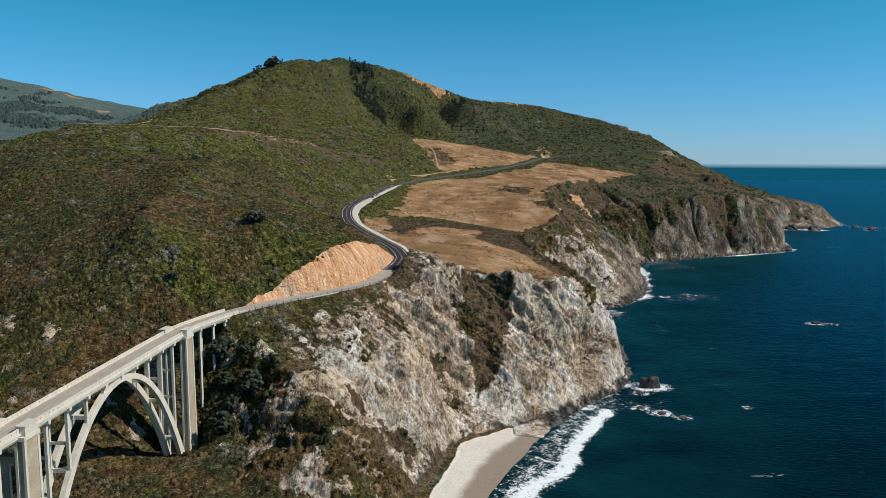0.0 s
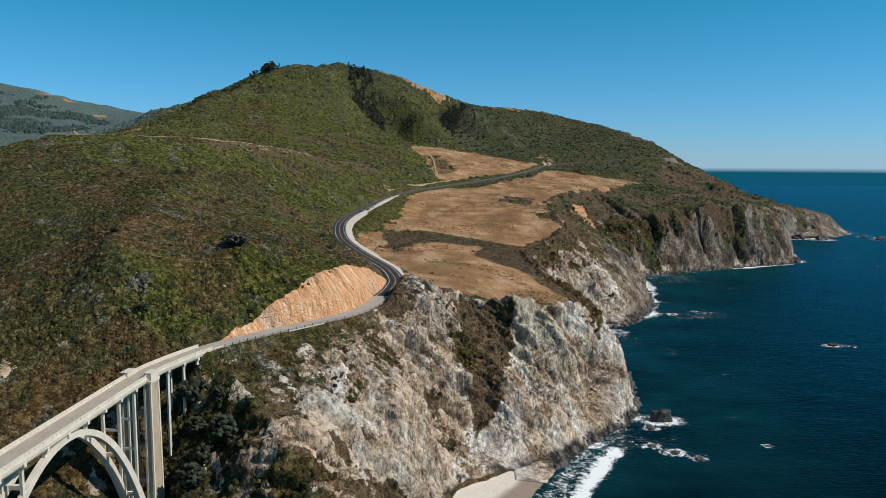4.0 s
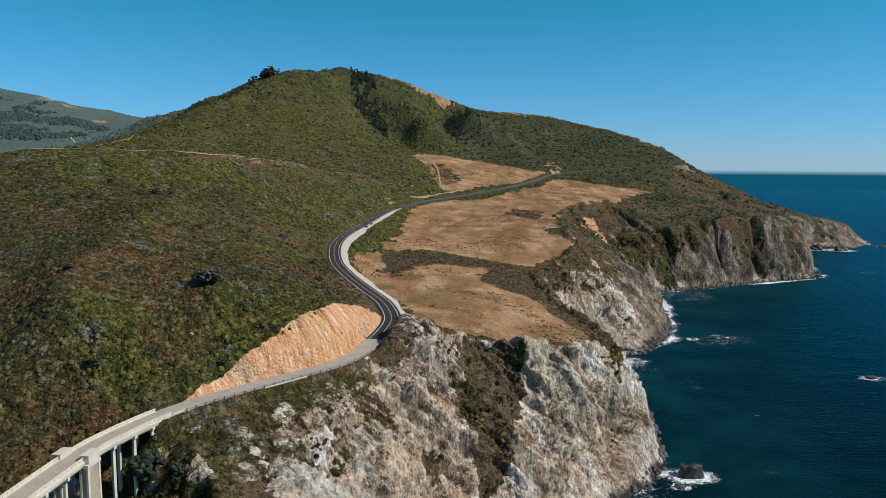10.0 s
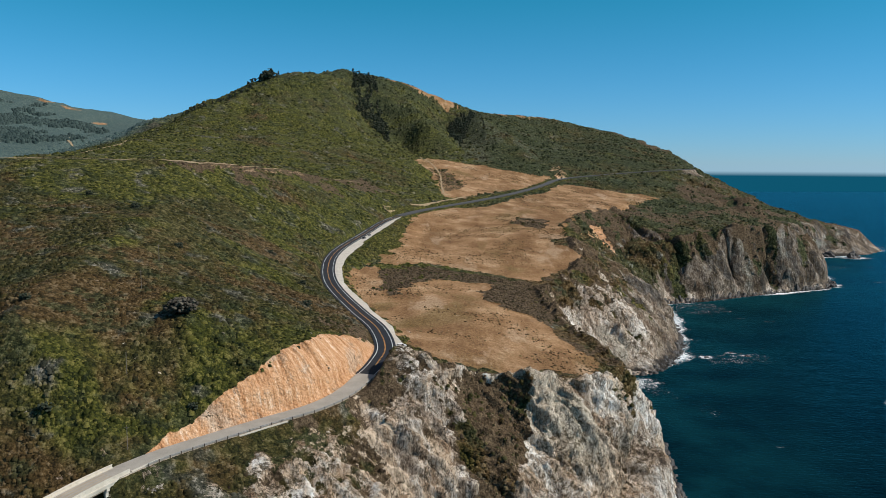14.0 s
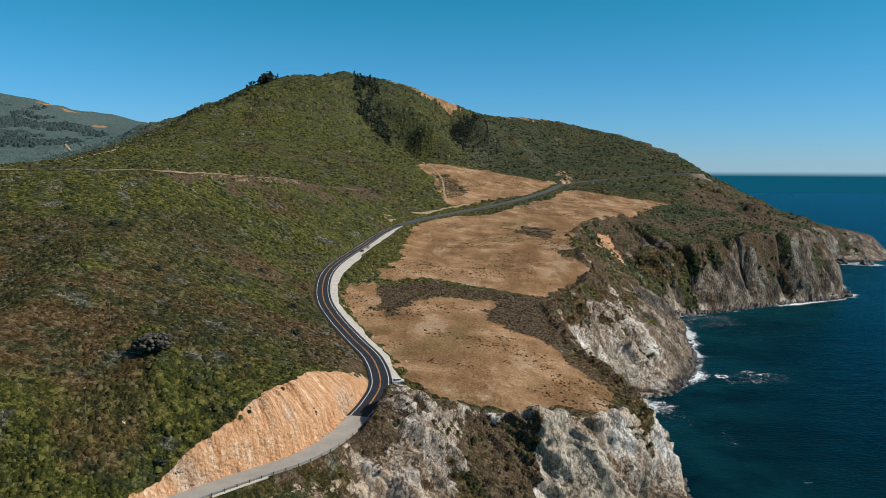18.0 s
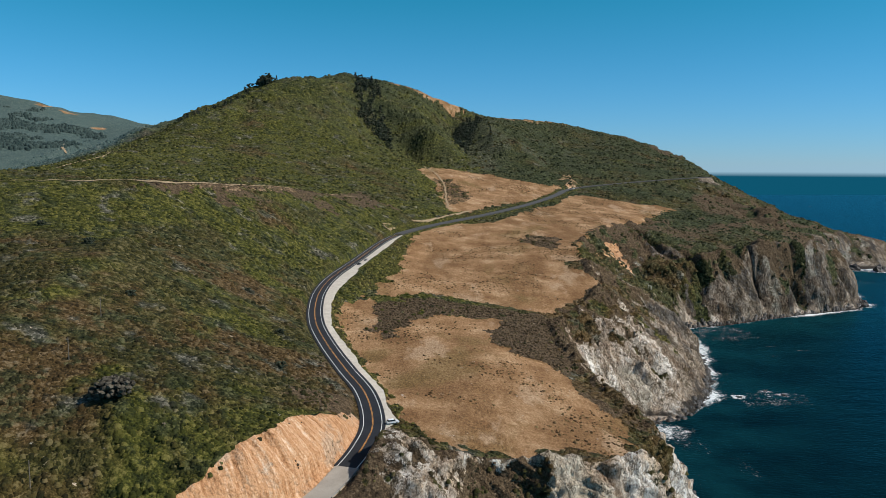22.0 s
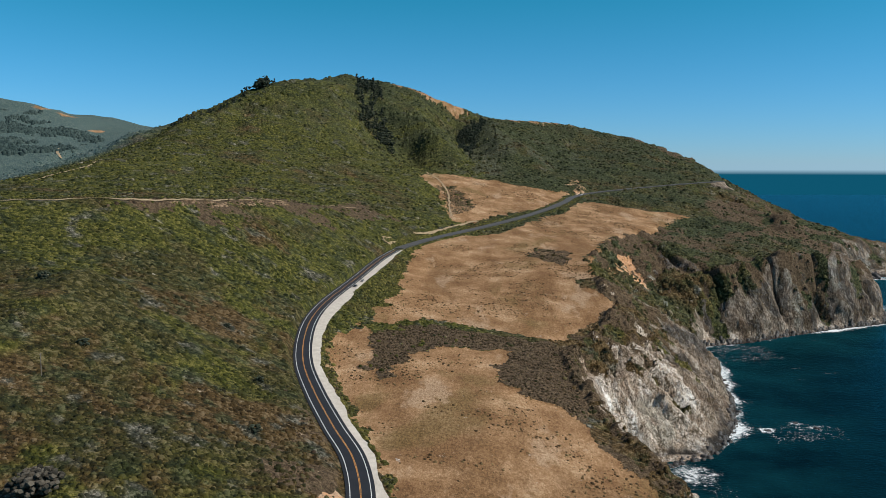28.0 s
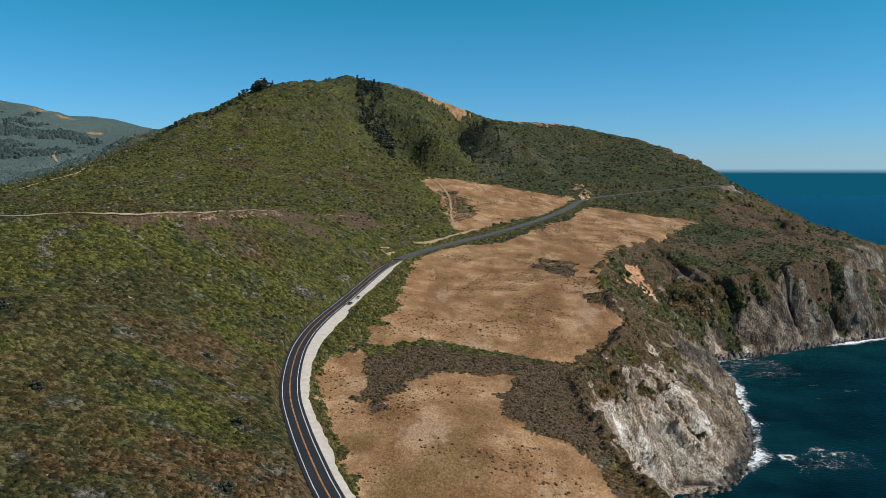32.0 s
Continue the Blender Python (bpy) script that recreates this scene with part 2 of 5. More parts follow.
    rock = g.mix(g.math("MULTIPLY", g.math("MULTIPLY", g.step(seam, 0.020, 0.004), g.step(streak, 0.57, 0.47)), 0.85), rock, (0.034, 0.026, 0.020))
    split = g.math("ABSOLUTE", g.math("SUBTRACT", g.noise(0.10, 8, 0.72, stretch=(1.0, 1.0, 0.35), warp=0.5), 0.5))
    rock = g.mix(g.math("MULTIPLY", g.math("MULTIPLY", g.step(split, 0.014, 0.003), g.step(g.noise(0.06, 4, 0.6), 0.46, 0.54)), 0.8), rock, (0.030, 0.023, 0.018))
    # brown tufts rooted in the cracks
    rooted = g.math("MULTIPLY", g.step(g.noise(0.50, 6, 0.78), 0.50, 0.56), g.step(g.noise(0.045, 6, 0.66), 0.47, 0.55))
    rock = g.mix(g.math("MULTIPLY", rooted, 0.85), rock, g.ramp(tiny, (0.38, (0.026, 0.019, 0.010)), (0.62, (0.125, 0.090, 0.046))))
    rock = g.mix(g.attr("tide"), rock, g.ramp(crack, (0.3, (0.012, 0.011, 0.010)), (0.7, (0.065, 0.055, 0.045))))
    # freshly cut orange bank, fluted by rain
    fall = n.new("ShaderNodeCombineXYZ")
    l.new(g.attr("chain"), fall.inputs[0])
    up = n.new("ShaderNodeSeparateXYZ")
    l.new(g.pos, up.inputs[0])
    l.new(g.math("MULTIPLY", up.outputs["Z"], 0.12), fall.inputs[1])
    flute = g.noise(0.55, 6, 0.75, at=fall.outputs[0])
    cut = g.ramp(g.mix(0.5, flute, g.mix(0.5, crack, grit)), (0.40, (0.24, 0.105, 0.045)), (0.46, (0.47, 0.235, 0.110)), (0.53, (0.61, 0.350, 0.190)), (0.60, (0.76, 0.56, 0.40)))
    cut = g.mix(g.math("MULTIPLY", g.step(g.noise(0.05, 5, 0.65), 0.50, 0.60), 0.65), cut, g.ramp(g.mix(0.5, flute, grit), (0.40, (0.26, 0.165, 0.100)), (0.60, (0.66, 0.52, 0.39))))
    cut = g.mix(g.math("MULTIPLY", g.step(g.noise(0.7, 5, 0.75), 0.57, 0.62), g.step(g.noise(0.05, 4), 0.48, 0.60)), cut, (0.10, 0.072, 0.042))
    sand = g.ramp(g.mix(0.6, mid, tiny), (0.3, (0.54, 0.48, 0.40)), (0.7, (0.70, 0.64, 0.55)))
    sand = g.mix(g.attr("wet"), sand, (0.27, 0.215, 0.165))
    dirt = g.ramp(fine, (0.3, (0.34, 0.25, 0.17)), (0.7, (0.52, 0.42, 0.31)))
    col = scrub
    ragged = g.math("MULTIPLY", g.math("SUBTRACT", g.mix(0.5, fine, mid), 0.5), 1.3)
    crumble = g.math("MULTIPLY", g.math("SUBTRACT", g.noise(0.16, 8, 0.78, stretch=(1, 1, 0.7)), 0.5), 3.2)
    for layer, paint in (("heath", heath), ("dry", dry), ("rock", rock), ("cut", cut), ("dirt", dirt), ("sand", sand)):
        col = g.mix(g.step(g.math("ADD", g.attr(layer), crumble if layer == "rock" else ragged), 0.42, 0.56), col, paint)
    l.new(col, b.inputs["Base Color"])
    relief = g.mix(0.5, run, g.mix(0.5, crack, fine))
    bump_size = g.math("ADD", g.math("MULTIPLY", g.attr("rock"), 3.0), 1.2)
    facet = g.math("ADD", g.math("MULTIPLY", g.cells(0.10, "F1", bed), -0.9), g.math("MULTIPLY", g.cells(0.42, "F1", chipped), -0.8))
    notch = g.math("ADD", g.math("MULTIPLY", g.step(cleft_a, 0.0, 0.10), 0.7), facet)
    g.bump(g.math("ADD", g.math("MULTIPLY", relief, bump_size), g.math("ADD", g.math("MULTIPLY", notch, g.math("MULTIPLY", g.attr("rock"), 0.55)), g.math("MULTIPLY", dome, g.math("MULTIPLY", g.math("SUBTRACT", 1.0, g.math("MAXIMUM", g.math("MAXIMUM", g.attr("rock"), g.attr("dry")), g.attr("sand"))), 0.9)))), b, 0.9, 1.4)
    return m


def sea_material():
    m, n, l, b = material("sea_water", 0.6, 0.0)
    g = Net(m)
    deep = g.ramp(g.mix(0.55, g.noise(0.004, 4, 0.6), g.noise(0.016, 6, 0.68, stretch=(0.6, 1.5, 1))), (0.38, (0.0005, 0.0040, 0.0070)), (0.62, (0.0014, 0.0130, 0.0185)))
    shoal = g.attr("shoal")
    col = g.mix(g.math("MULTIPLY", shoal, g.step(g.noise(0.015, 4, 0.6), 0.3, 0.7)), deep, (0.003, 0.032, 0.040))
    lace = g.mix(0.5, g.noise(0.13, 8, 0.78, warp=1.6), g.noise(0.7, 6, 0.75, warp=0.8))
    f = g.math("ADD", g.attr("foam"), g.math("MULTIPLY", g.math("SUBTRACT", lace, 0.5), 3.2))
    f = g.step(f, 0.52, 0.78)
    # scattered whitecaps
    cap = g.math("MULTIPLY", g.step(g.noise(0.030, 5, 0.6, stretch=(0.6, 1.6, 1)), 0.67, 0.74), g.step(g.noise(0.4, 4), 0.45, 0.6))
    f = g.math("MAXIMUM", f, g.math("MULTIPLY", cap, 0.6))
    col = g.mix(f, col, (0.74, 0.78, 0.78))
    l.new(col, b.inputs["Base Color"])
    wave = g.mix(0.5, g.noise(0.05, 5, 0.6, stretch=(0.6, 1.5, 1)), g.noise(0.35, 4, 0.6, stretch=(0.7, 1.4, 1)))
    g.bump(wave, b, 0.45, 2.5)
    gloss, fres, both = n.new("ShaderNodeBsdfGlossy"), n.new("ShaderNodeFresnel"), n.new("ShaderNodeMixShader")
    gloss.inputs["Color"].default_value, gloss.inputs["Roughness"].default_value = (0.06, 0.40, 0.51, 1), 0.3
    fres.inputs["IOR"].default_value = 1.09
    for node in (gloss, fres):
        l.new(b.inputs["Normal"].links[0].from_socket, node.inputs["Normal"])
    l.new(g.math("MULTIPLY", fres.outputs[0], g.math("SUBTRACT", 1.0, f)), both.inputs[0])
    l.new(b.outputs[0], both.inputs[1])
    l.new(gloss.outputs[0], both.inputs[2])
    l.new(both.outputs[0], n["Material Output"].inputs["Surface"])
    return m


M_GROUND = ground_material()
M_SEA = sea_material()
M_CONC = surface("pale_concrete", (0.46, 0.40, 0.32), (0.66, 0.605, 0.51), 0.25, 0.85, 0.2, 3.0, 0.2, 0.05)
# Tan of weathering and streaks, with the piers' shaded faces put into the tone.
M_CONC_STAIN_SHADE = surface("weathered_shaded_concrete", (0.27, 0.205, 0.135), (0.48, 0.40, 0.30), 0.18, 0.9, 0.2, 2.0, 0.25, 0.08)
M_OLDROAD = surface("old_grey_asphalt", (0.27, 0.240, 0.200), (0.41, 0.37, 0.315), 0.2, 0.9, 0.2, 2.5, 0.1, 0.02)
M_NEWROAD = surface("new_black_asphalt", (0.013, 0.015, 0.019), (0.028, 0.030, 0.035), 0.15, 0.85, 0.25, 2.5, 0.1, 0.02)
M_WHITE = surface("white_road_paint", (0.55, 0.55, 0.53), (0.78, 0.78, 0.75), 0.6, 0.7, 0.3, 3.0, 0.05, 0.01)
M_YELLOW = surface("yellow_road_paint", (0.50, 0.22, 0.05), (0.68, 0.33, 0.10), 0.6, 0.7, 0.3, 3.0, 0.05, 0.01)
M_GRAVEL = surface("pale_gravel", (0.42, 0.365, 0.30), (0.68, 0.62, 0.53), 0.3, 0.95, 0.1, 3.0, 0.4, 0.1)
M_TRAIL = surface("trodden_earth", (0.22, 0.155, 0.09), (0.42, 0.32, 0.20), 0.2, 0.95, 0.1, 2.0, 0.4, 0.1)


def bush_material(name, paint):
    m, n, l, b = material(name, 0.9, 0.12)
    g = Net(m)
    grain = g.mix(0.6, g.mix(0.5, g.noise(0.5, 4, 0.6), g.noise(2.2, 3, 0.6)), g.ramp(g.island(), (0.0, 0.12), (0.7, 0.55), (1.0, 1.0)))
    l.new(paint(g, grain), b.inputs["Base Color"])
    g.bump(g.noise(2.6, 4, 0.7), b, 0.9, 0.5)
    return m


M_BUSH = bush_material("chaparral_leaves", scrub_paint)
M_HEATH = bush_material("brown_heath_twigs", lambda g, k: g.ramp(k, (0.2, (0.016, 0.012, 0.007)), (0.5, (0.056, 0.041, 0.022)), (0.9, (0.15, 0.11, 0.062))))
M_TUFT = bush_material("dark_dry_tufts", lambda g, k: g.ramp(k, (0.25, (0.045, 0.028, 0.014)), (0.5, (0.12, 0.078, 0.036)), (0.8, (0.24, 0.17, 0.08))))
M_CLIFFBRUSH = bush_material("cliff_brush_twigs", lambda g, k: g.mix(g.step(g.noise(0.035, 4, 0.6), 0.46, 0.58), g.ramp(k, (0.2, (0.020, 0.014, 0.010)), (0.5, (0.062, 0.042, 0.026)), (0.85, (0.16, 0.115, 0.075))), g.ramp(k, (0.2, (0.014, 0.016, 0.006)), (0.5, (0.046, 0.044, 0.014)), (0.85, (0.12, 0.11, 0.045)))))
M_GREEN = bush_material("fresh_green_shrubs", lambda g, k: g.ramp(k, (0.2, (0.024, 0.024, 0.010)), (0.45, (0.070, 0.068, 0.018)), (0.65, (0.110, 0.098, 0.026)), (0.85, (0.23, 0.195, 0.06))))

M_DARKTREE = surface("dark_conifer_leaves", (0.011, 0.016, 0.011), (0.050, 0.058, 0.036), 0.05, 0.9, 0.15, 1.0, 0.6, 0.3, island=True)
# Far forest green with distance haze mixed into its colour.
M_FARTREE = surface("hazed_forest", (0.022, 0.038, 0.036), (0.058, 0.082, 0.074), 0.02, 0.9, 0.1, 0.3, 0.4, 0.5, island=True)
M_CYPRESS = surface("grey_cypress_twigs", (0.020, 0.018, 0.013), (0.115, 0.098, 0.074), 0.4, 0.9, 0.15, 3.0, 0.7, 0.3, island=True)
M_BARK = surface("grey_bark", (0.10, 0.08, 0.06), (0.20, 0.17, 0.14), 1.0, 0.9, 0.15, 8.0, 0.5, 0.05)
M_SEAROCK = surface("wet_dark_rock", (0.018, 0.016, 0.015), (0.085, 0.075, 0.066), 0.15, 0.55, 0.4, 1.2, 0.8, 0.5)

# ---------------------------------------------------------------- plan of the coast
# the waterline from the bridge cove southwards, then round the capes
SHORE = [(-70, -200), (-60, 40), (-30, 110), (0, 190), (20, 270), (37, 306), (45, 327), (54, 349), (64, 368), (79, 389),
         (99, 410), (113, 440), (117, 470), (123, 515), (128, 551), (130, 590), (124, 615), (124, 632), (140, 646), (158, 652),
         (172, 672), (195, 715), (208, 749), (221, 823), (232, 900), (240, 937), (287, 952), (352, 990), (408, 1020), (456, 1040),
         (480, 1050), (505, 1100), (540, 1220), (578, 1340), (646, 1425), (690, 1415), (760, 1451), (800, 1510), (810, 1580),
         (740, 1750), (690, 2100), (700, 2600), (800, 3600)]
LAND = SHORE + [(-2600, 3600), (-2600, -200)]
# centre of the highway: x, y, height
ROAD = [(-110.6, 50, 63.5), (-109.1, 100, 63.8), (-105.6, 181, 64.2), (-103.4, 230, 64.4), (-100.8, 279, 64.6), (-97.7, 294, 64.8), (-91.6, 311, 65), (-83, 326, 65.3),
        (-70, 340, 66), (-56, 353, 67), (-43, 364, 68), (-34.5, 377, 69), (-28.5, 393, 71), (-24.5, 410, 72.5), (-23.5, 430, 74),
        (-30, 459, 76), (-42, 487, 78), (-56.5, 524, 80), (-69, 561, 82.5), (-77, 600, 85), (-81, 640, 88), (-80, 685, 90.5),
        (-72, 757, 94), (-63, 846, 98), (-53, 905, 100)]
ROAD_FAR = [(-53, 905, 100), (-30, 955, 103), (-3, 995, 106), (56, 1085, 112), (110, 1185, 119), (150, 1275, 126), (172, 1345, 130),
            (205, 1395, 134), (270, 1440, 139), (350, 1490, 144), (430, 1535, 148), (470, 1570, 149)]
BREAKS = {
    "cliff_foot_beach": [(-55, 180, 3), (-38, 215, 3), (-14, 262, 3), (-4, 285, 3), (4, 325, 3), (16, 335, 3), (32, 348, 3), (45, 360, 2)],
    "cliff_foot_cove": [(120, 600, 1), (106, 622, 1.6), (110, 648, 1.9), (125, 655, 1.8), (150, 658, 1)],
    "knoll": [(-27, 377, 69), (-21.0, 386, 75), (-17.5, 396, 81.5), (-16.2, 404, 82), (-14.5, 411, 78), (-13, 422, 73.5)],
    "cliff_top": [(-8, 402, 76), (4, 407, 71), (23, 416, 65), (45, 423, 62), (62, 427, 61), (74, 440, 57), (86, 468, 51), (95, 500, 46)],
    "cliff_spur": [(95, 500, 46), (104, 500, 32), (113, 497, 15)],
    "cove_top": [(95, 500, 46), (82, 520, 55), (74, 560, 56), (70, 620, 58), (71, 675, 60), (90, 700, 63), (105, 730, 68), (118, 762, 74), (114, 800, 82), (115, 849, 89), (124, 904, 94), (148, 985, 97), (205, 1090, 103), (262, 1190, 104), (308, 1242, 102)],
    "cape_crest": [(90, 700, 63), (115, 699, 53), (136, 698, 44), (160, 702, 29), (183, 708, 12)],
    "cape_back": [(118, 762, 74), (150, 790, 62), (185, 800, 40), (208, 800, 18)],
    "scar": [(150, 985, 95), (172, 985, 70), (205, 965, 45)],
    "bench": [(205, 985, 55), (250, 978, 64), (300, 998, 76), (350, 1022, 82), (405, 1050, 80), (450, 1072, 70), (485, 1120, 58), (540, 1285, 48), (610, 1420, 48), (655, 1466, 54), (735, 1490, 46), (780, 1520, 28)],
    "bench_up": [(230, 1120, 96), (320, 1180, 92), (420, 1260, 90), (480, 1360, 88)],
    "ravine_one": [(262, 1000, 58), (267, 968, 10)],
    "ravine_two": [(332, 1030, 62), (338, 1000, 10)],
    "ravine_three": [(388, 1055, 58), (398, 1030, 10)],
    "ravine_four": [(455, 1095, 50), (478, 1062, 8)],
    "nose": [(446, 1550, 151), (482, 1507, 118), (527, 1477, 88), (585, 1462, 62), (655, 1466, 54)],
    "field": [(5, 440, 70), (28, 577, 68.5), (36, 650, 68), (10, 700, 73), (-25, 858, 86), (40, 900, 91), (94, 914, 94)],
    "field_high": [(14, 1034, 106), (80, 1060, 108), (190, 1200, 113), (150, 1120, 108)],
    "upper_field": [(-11, 1191, 131), (-51, 1342, 169), (40, 1300, 148), (110, 1300, 134)],
    "embankment": [(-22, 480, 71), (-44, 530, 73), (-56, 580, 75), (-62, 640, 79), (-55, 700, 82), (-50, 760, 85), (-44, 840, 90)],
    "trail": [(-300, 600, 157), (-243, 636, 157), (-223, 658, 157), (-200, 676, 156), (-180, 711, 155), (-161, 804, 150), (-146, 848, 147), (-131, 908, 140), (-104, 983, 133)],
    "cut_top": [(-90, 327, 66), (-85, 332.5, 67), (-79, 342, 68.8), (-70.5, 353, 75.3), (-61, 368, 82), (-53, 381, 86), (-48, 389, 87), (-43.5, 404, 85.3), (-36.5, 412, 82), (-31.5, 432, 75.5)],
    "above_cut": [(-90, 372, 98), (-80, 420, 98), (-75, 485, 90)],
    "near_slope": [(-118, 340, 88), (-145, 352, 103), (-150, 440, 120), (-160, 540, 133)],
    "left_slope": [(-230, 430, 116), (-280, 520, 135), (-400, 680, 146)],
    "crest": [(-420, 780, 158), (-396, 880, 165), (-389, 920, 170), (-382, 1000, 181), (-378, 1080, 190), (-380, 1230, 217), (-362, 1400, 266), (-335, 1490, 316), (-305, 1700, 345), (-270, 2007, 392), (-127, 2000, 366), (-36, 2020, 332), (60, 2111, 295), (258, 2291, 296), (517, 2560, 262), (560, 2200, 212), (525, 1800, 166), (446, 1560, 152)],
    "shoulder": [(-345, 1480, 310), (-400, 1450, 275), (-472, 1432, 248), (-593, 1495, 220), (-720, 1560, 175)],
    "knob": [(-335, 1490, 318), (-240, 1545, 318)],
    "gully": [(-200, 1850, 350), (-193, 1763, 321), (-168, 1727, 277), (-131, 1649, 228), (-89, 1549, 188), (-60, 1438, 165)],
    "spur_mid": [(-118, 1960, 345), (-93, 1789, 305), (-57, 1651, 256), (-37, 1550, 214)],
    "gully_south": [(-12, 1960, 300), (-11, 2000, 277), (-7, 1781, 221), (14, 1564, 179)],
    "spur_south": [(66, 2080, 296), (69, 1827, 267), (75, 1712, 237), (87, 1559, 194), (107, 1473, 158)],
    "gully_point": [(175, 1960, 245), (162, 1740, 209), (174, 1585, 163)],
    "spur_point": [(400, 2400, 272), (380, 1950, 216), (370, 1650, 170)],
    "spur_point_low": [(268, 2211, 275), (273, 1976, 216), (245, 1740, 190), (216, 1514, 163)],
    "canyon": [(-70, 150, 4), (-130, 190, 8), (-220, 235, 16), (-350, 290, 30), (-600, 420, 60), (-900, 700, 90)],
    "canyon_side": [(-96, 281, 14), (-108, 279, 13), (-128, 292, 44), (-175, 320, 72), (-260, 400, 96), (-400, 560, 120)],
    "rib": [(-86, 312, 60), (-58, 288, 48), (-35, 255, 26), (-20, 240, 8)],
    "cleft": [(-75, 287, 37), (-74, 278, 29), (-72, 263, 22), (-70, 247, 16)],
    "face": [(-20, 365, 56), (-17, 325, 40), (3, 335, 14)],
    "face_west": [(40, 412, 50), (40, 385, 24)],
    "north_bank": [(-112, 40, 63), (-110.8, 92, 62.6), (-109.5, 112, 48), (-108, 135, 26), (-98, 160, 8)],
    "north_hill": [(-70, 40, 40), (-90, -50, 62), (-300, 0, 120), (-700, 150, 180)],
    "valley_east": [(-560, 760, 120), (-700, 1000, 112), (-760, 1400, 130), (-800, 1900, 165)],
    "hill_east": [(-852, 1600, 154), (-853, 1800, 205), (-1012, 2200, 240), (-1098, 2500, 270), (-1235, 2600, 330), (-1360, 2600, 374), (-1467, 2600, 397), (-1900, 2550, 460)],
    "hill_beyond": [(-1150, 3400, 290), (-1380, 3400, 348), (-1488, 3400, 386), (-1700, 3400, 402)],
    "hill_back": [(-300, 3000, 240), (300, 3200, 180)],
}

# ---------------------------------------------------------------- terrain
def along(pts, spacing):
    """Points of a polyline at an even spacing."""
    p = np.array(pts, float)
    out = []
    for a, b in zip(p[:-1], p[1:]):
        k = max(1, int(np.ceil(np.linalg.norm((b - a)[:2]) / spacing)))
        out.append(a + (b - a) * np.linspace(0, 1, k, endpoint=False)[:, None])
    return np.concatenate(out + [p[-1:]])


def curve(pts, spacing):
    """A smooth Catmull-Rom curve through the points, at an even spacing."""
    p = np.array(pts, float)
    p = np.concatenate([2 * p[:1] - p[1:2], p, 2 * p[-1:] - p[-2:-1]])
    fine = []
    for i in range(1, len(p) - 2):
        u = np.linspace(0, 1, 24, endpoint=False)[:, None]
        a, b, c, d = p[i - 1], p[i], p[i + 1], p[i + 2]
        fine.append(0.5 * (2 * b + (c - a) * u + (2 * a - 5 * b + 4 * c - d) * u ** 2 + (3 * b - a - 3 * c + d) * u ** 3))
    fine = np.concatenate(fine + [p[-2:-1]])
    s = np.r_[0, np.cumsum(np.linalg.norm(np.diff(fine[:, :2], axis=0), axis=1))]
    at = np.linspace(0, s[-1], max(2, int(s[-1] / spacing) + 1))
    return np.stack([np.interp(at, s, fine[:, k]) for k in range(p.shape[1])], 1)


def inside(x, y, poly):
    hit = np.zeros(np.shape(x), bool)
    for (ax, ay), (bx, by) in zip(poly, poly[1:] + poly[:1]):
        cross = (ay > y) != (by > y)
        hit ^= cross & (x < (bx - ax) * (y - ay) / ((by - ay) or 1e-9) + ax)
    return hit


def line_distance(x, y, pts):
    """Distance to a polyline, and the polyline's third value at the nearest place."""
    p = np.array(pts, float)
    best, val = np.full(np.shape(x), 1e9), np.zeros(np.shape(x))
    for a, b in zip(p[:-1], p[1:]):
        dx, dy = b[:2] - a[:2]
        u = np.clip(((x - a[0]) * dx + (y - a[1]) * dy) / max(dx * dx + dy * dy, 1e-9), 0, 1)
        d = np.hypot(x - a[0] - u * dx, y - a[1] - u * dy)
        near = d < best
        best = np.where(near, d, best)
        if p.shape[1] > 2:
            val = np.where(near, a[2] + u * (b[2] - a[2]), val)
    return best, val


def value_noise(x, y, scale, octaves=4, seed=0, gain=0.5):
    """Smooth lattice noise, about -1 to 1."""
    total, amp = np.zeros(np.shape(x)), 1.0
    for o in range(octaves):
        rng = np.random.RandomState(seed * 31 + o)
        grid = rng.rand(257, 257) * 2 - 1
        u, v = x * scale * 2 ** o + 37.1 * o, y * scale * 2 ** o + 91.7 * o
        i, j = np.floor(u).astype(int), np.floor(v).astype(int)
        fu, fv = u - i, v - j
        fu, fv = fu * fu * (3 - 2 * fu), fv * fv * (3 - 2 * fv)
        g = lambda a, b: grid[a % 257, b % 257]
        total += amp * (g(i, j) * (1 - fu) * (1 - fv) + g(i + 1, j) * fu * (1 - fv) + g(i, j + 1) * (1 - fu) * fv + g(i + 1, j + 1) * fu * fv)
        amp *= gain
    return total


def sample(grid, x0, y0, h, x, y):
    u, v = np.clip((x - x0) / h, 0, grid.shape[0] - 1.001), np.clip((y - y0) / h, 0, grid.shape[1] - 1.001)
    i, j = u.astype(int), v.astype(int)
    fu, fv = u - i, v - j
    return (grid[i, j] * (1 - fu) * (1 - fv) + grid[i + 1, j] * fu * (1 - fv) + grid[i, j + 1] * (1 - fu) * fv + grid[i + 1, j + 1] * fu * fv)


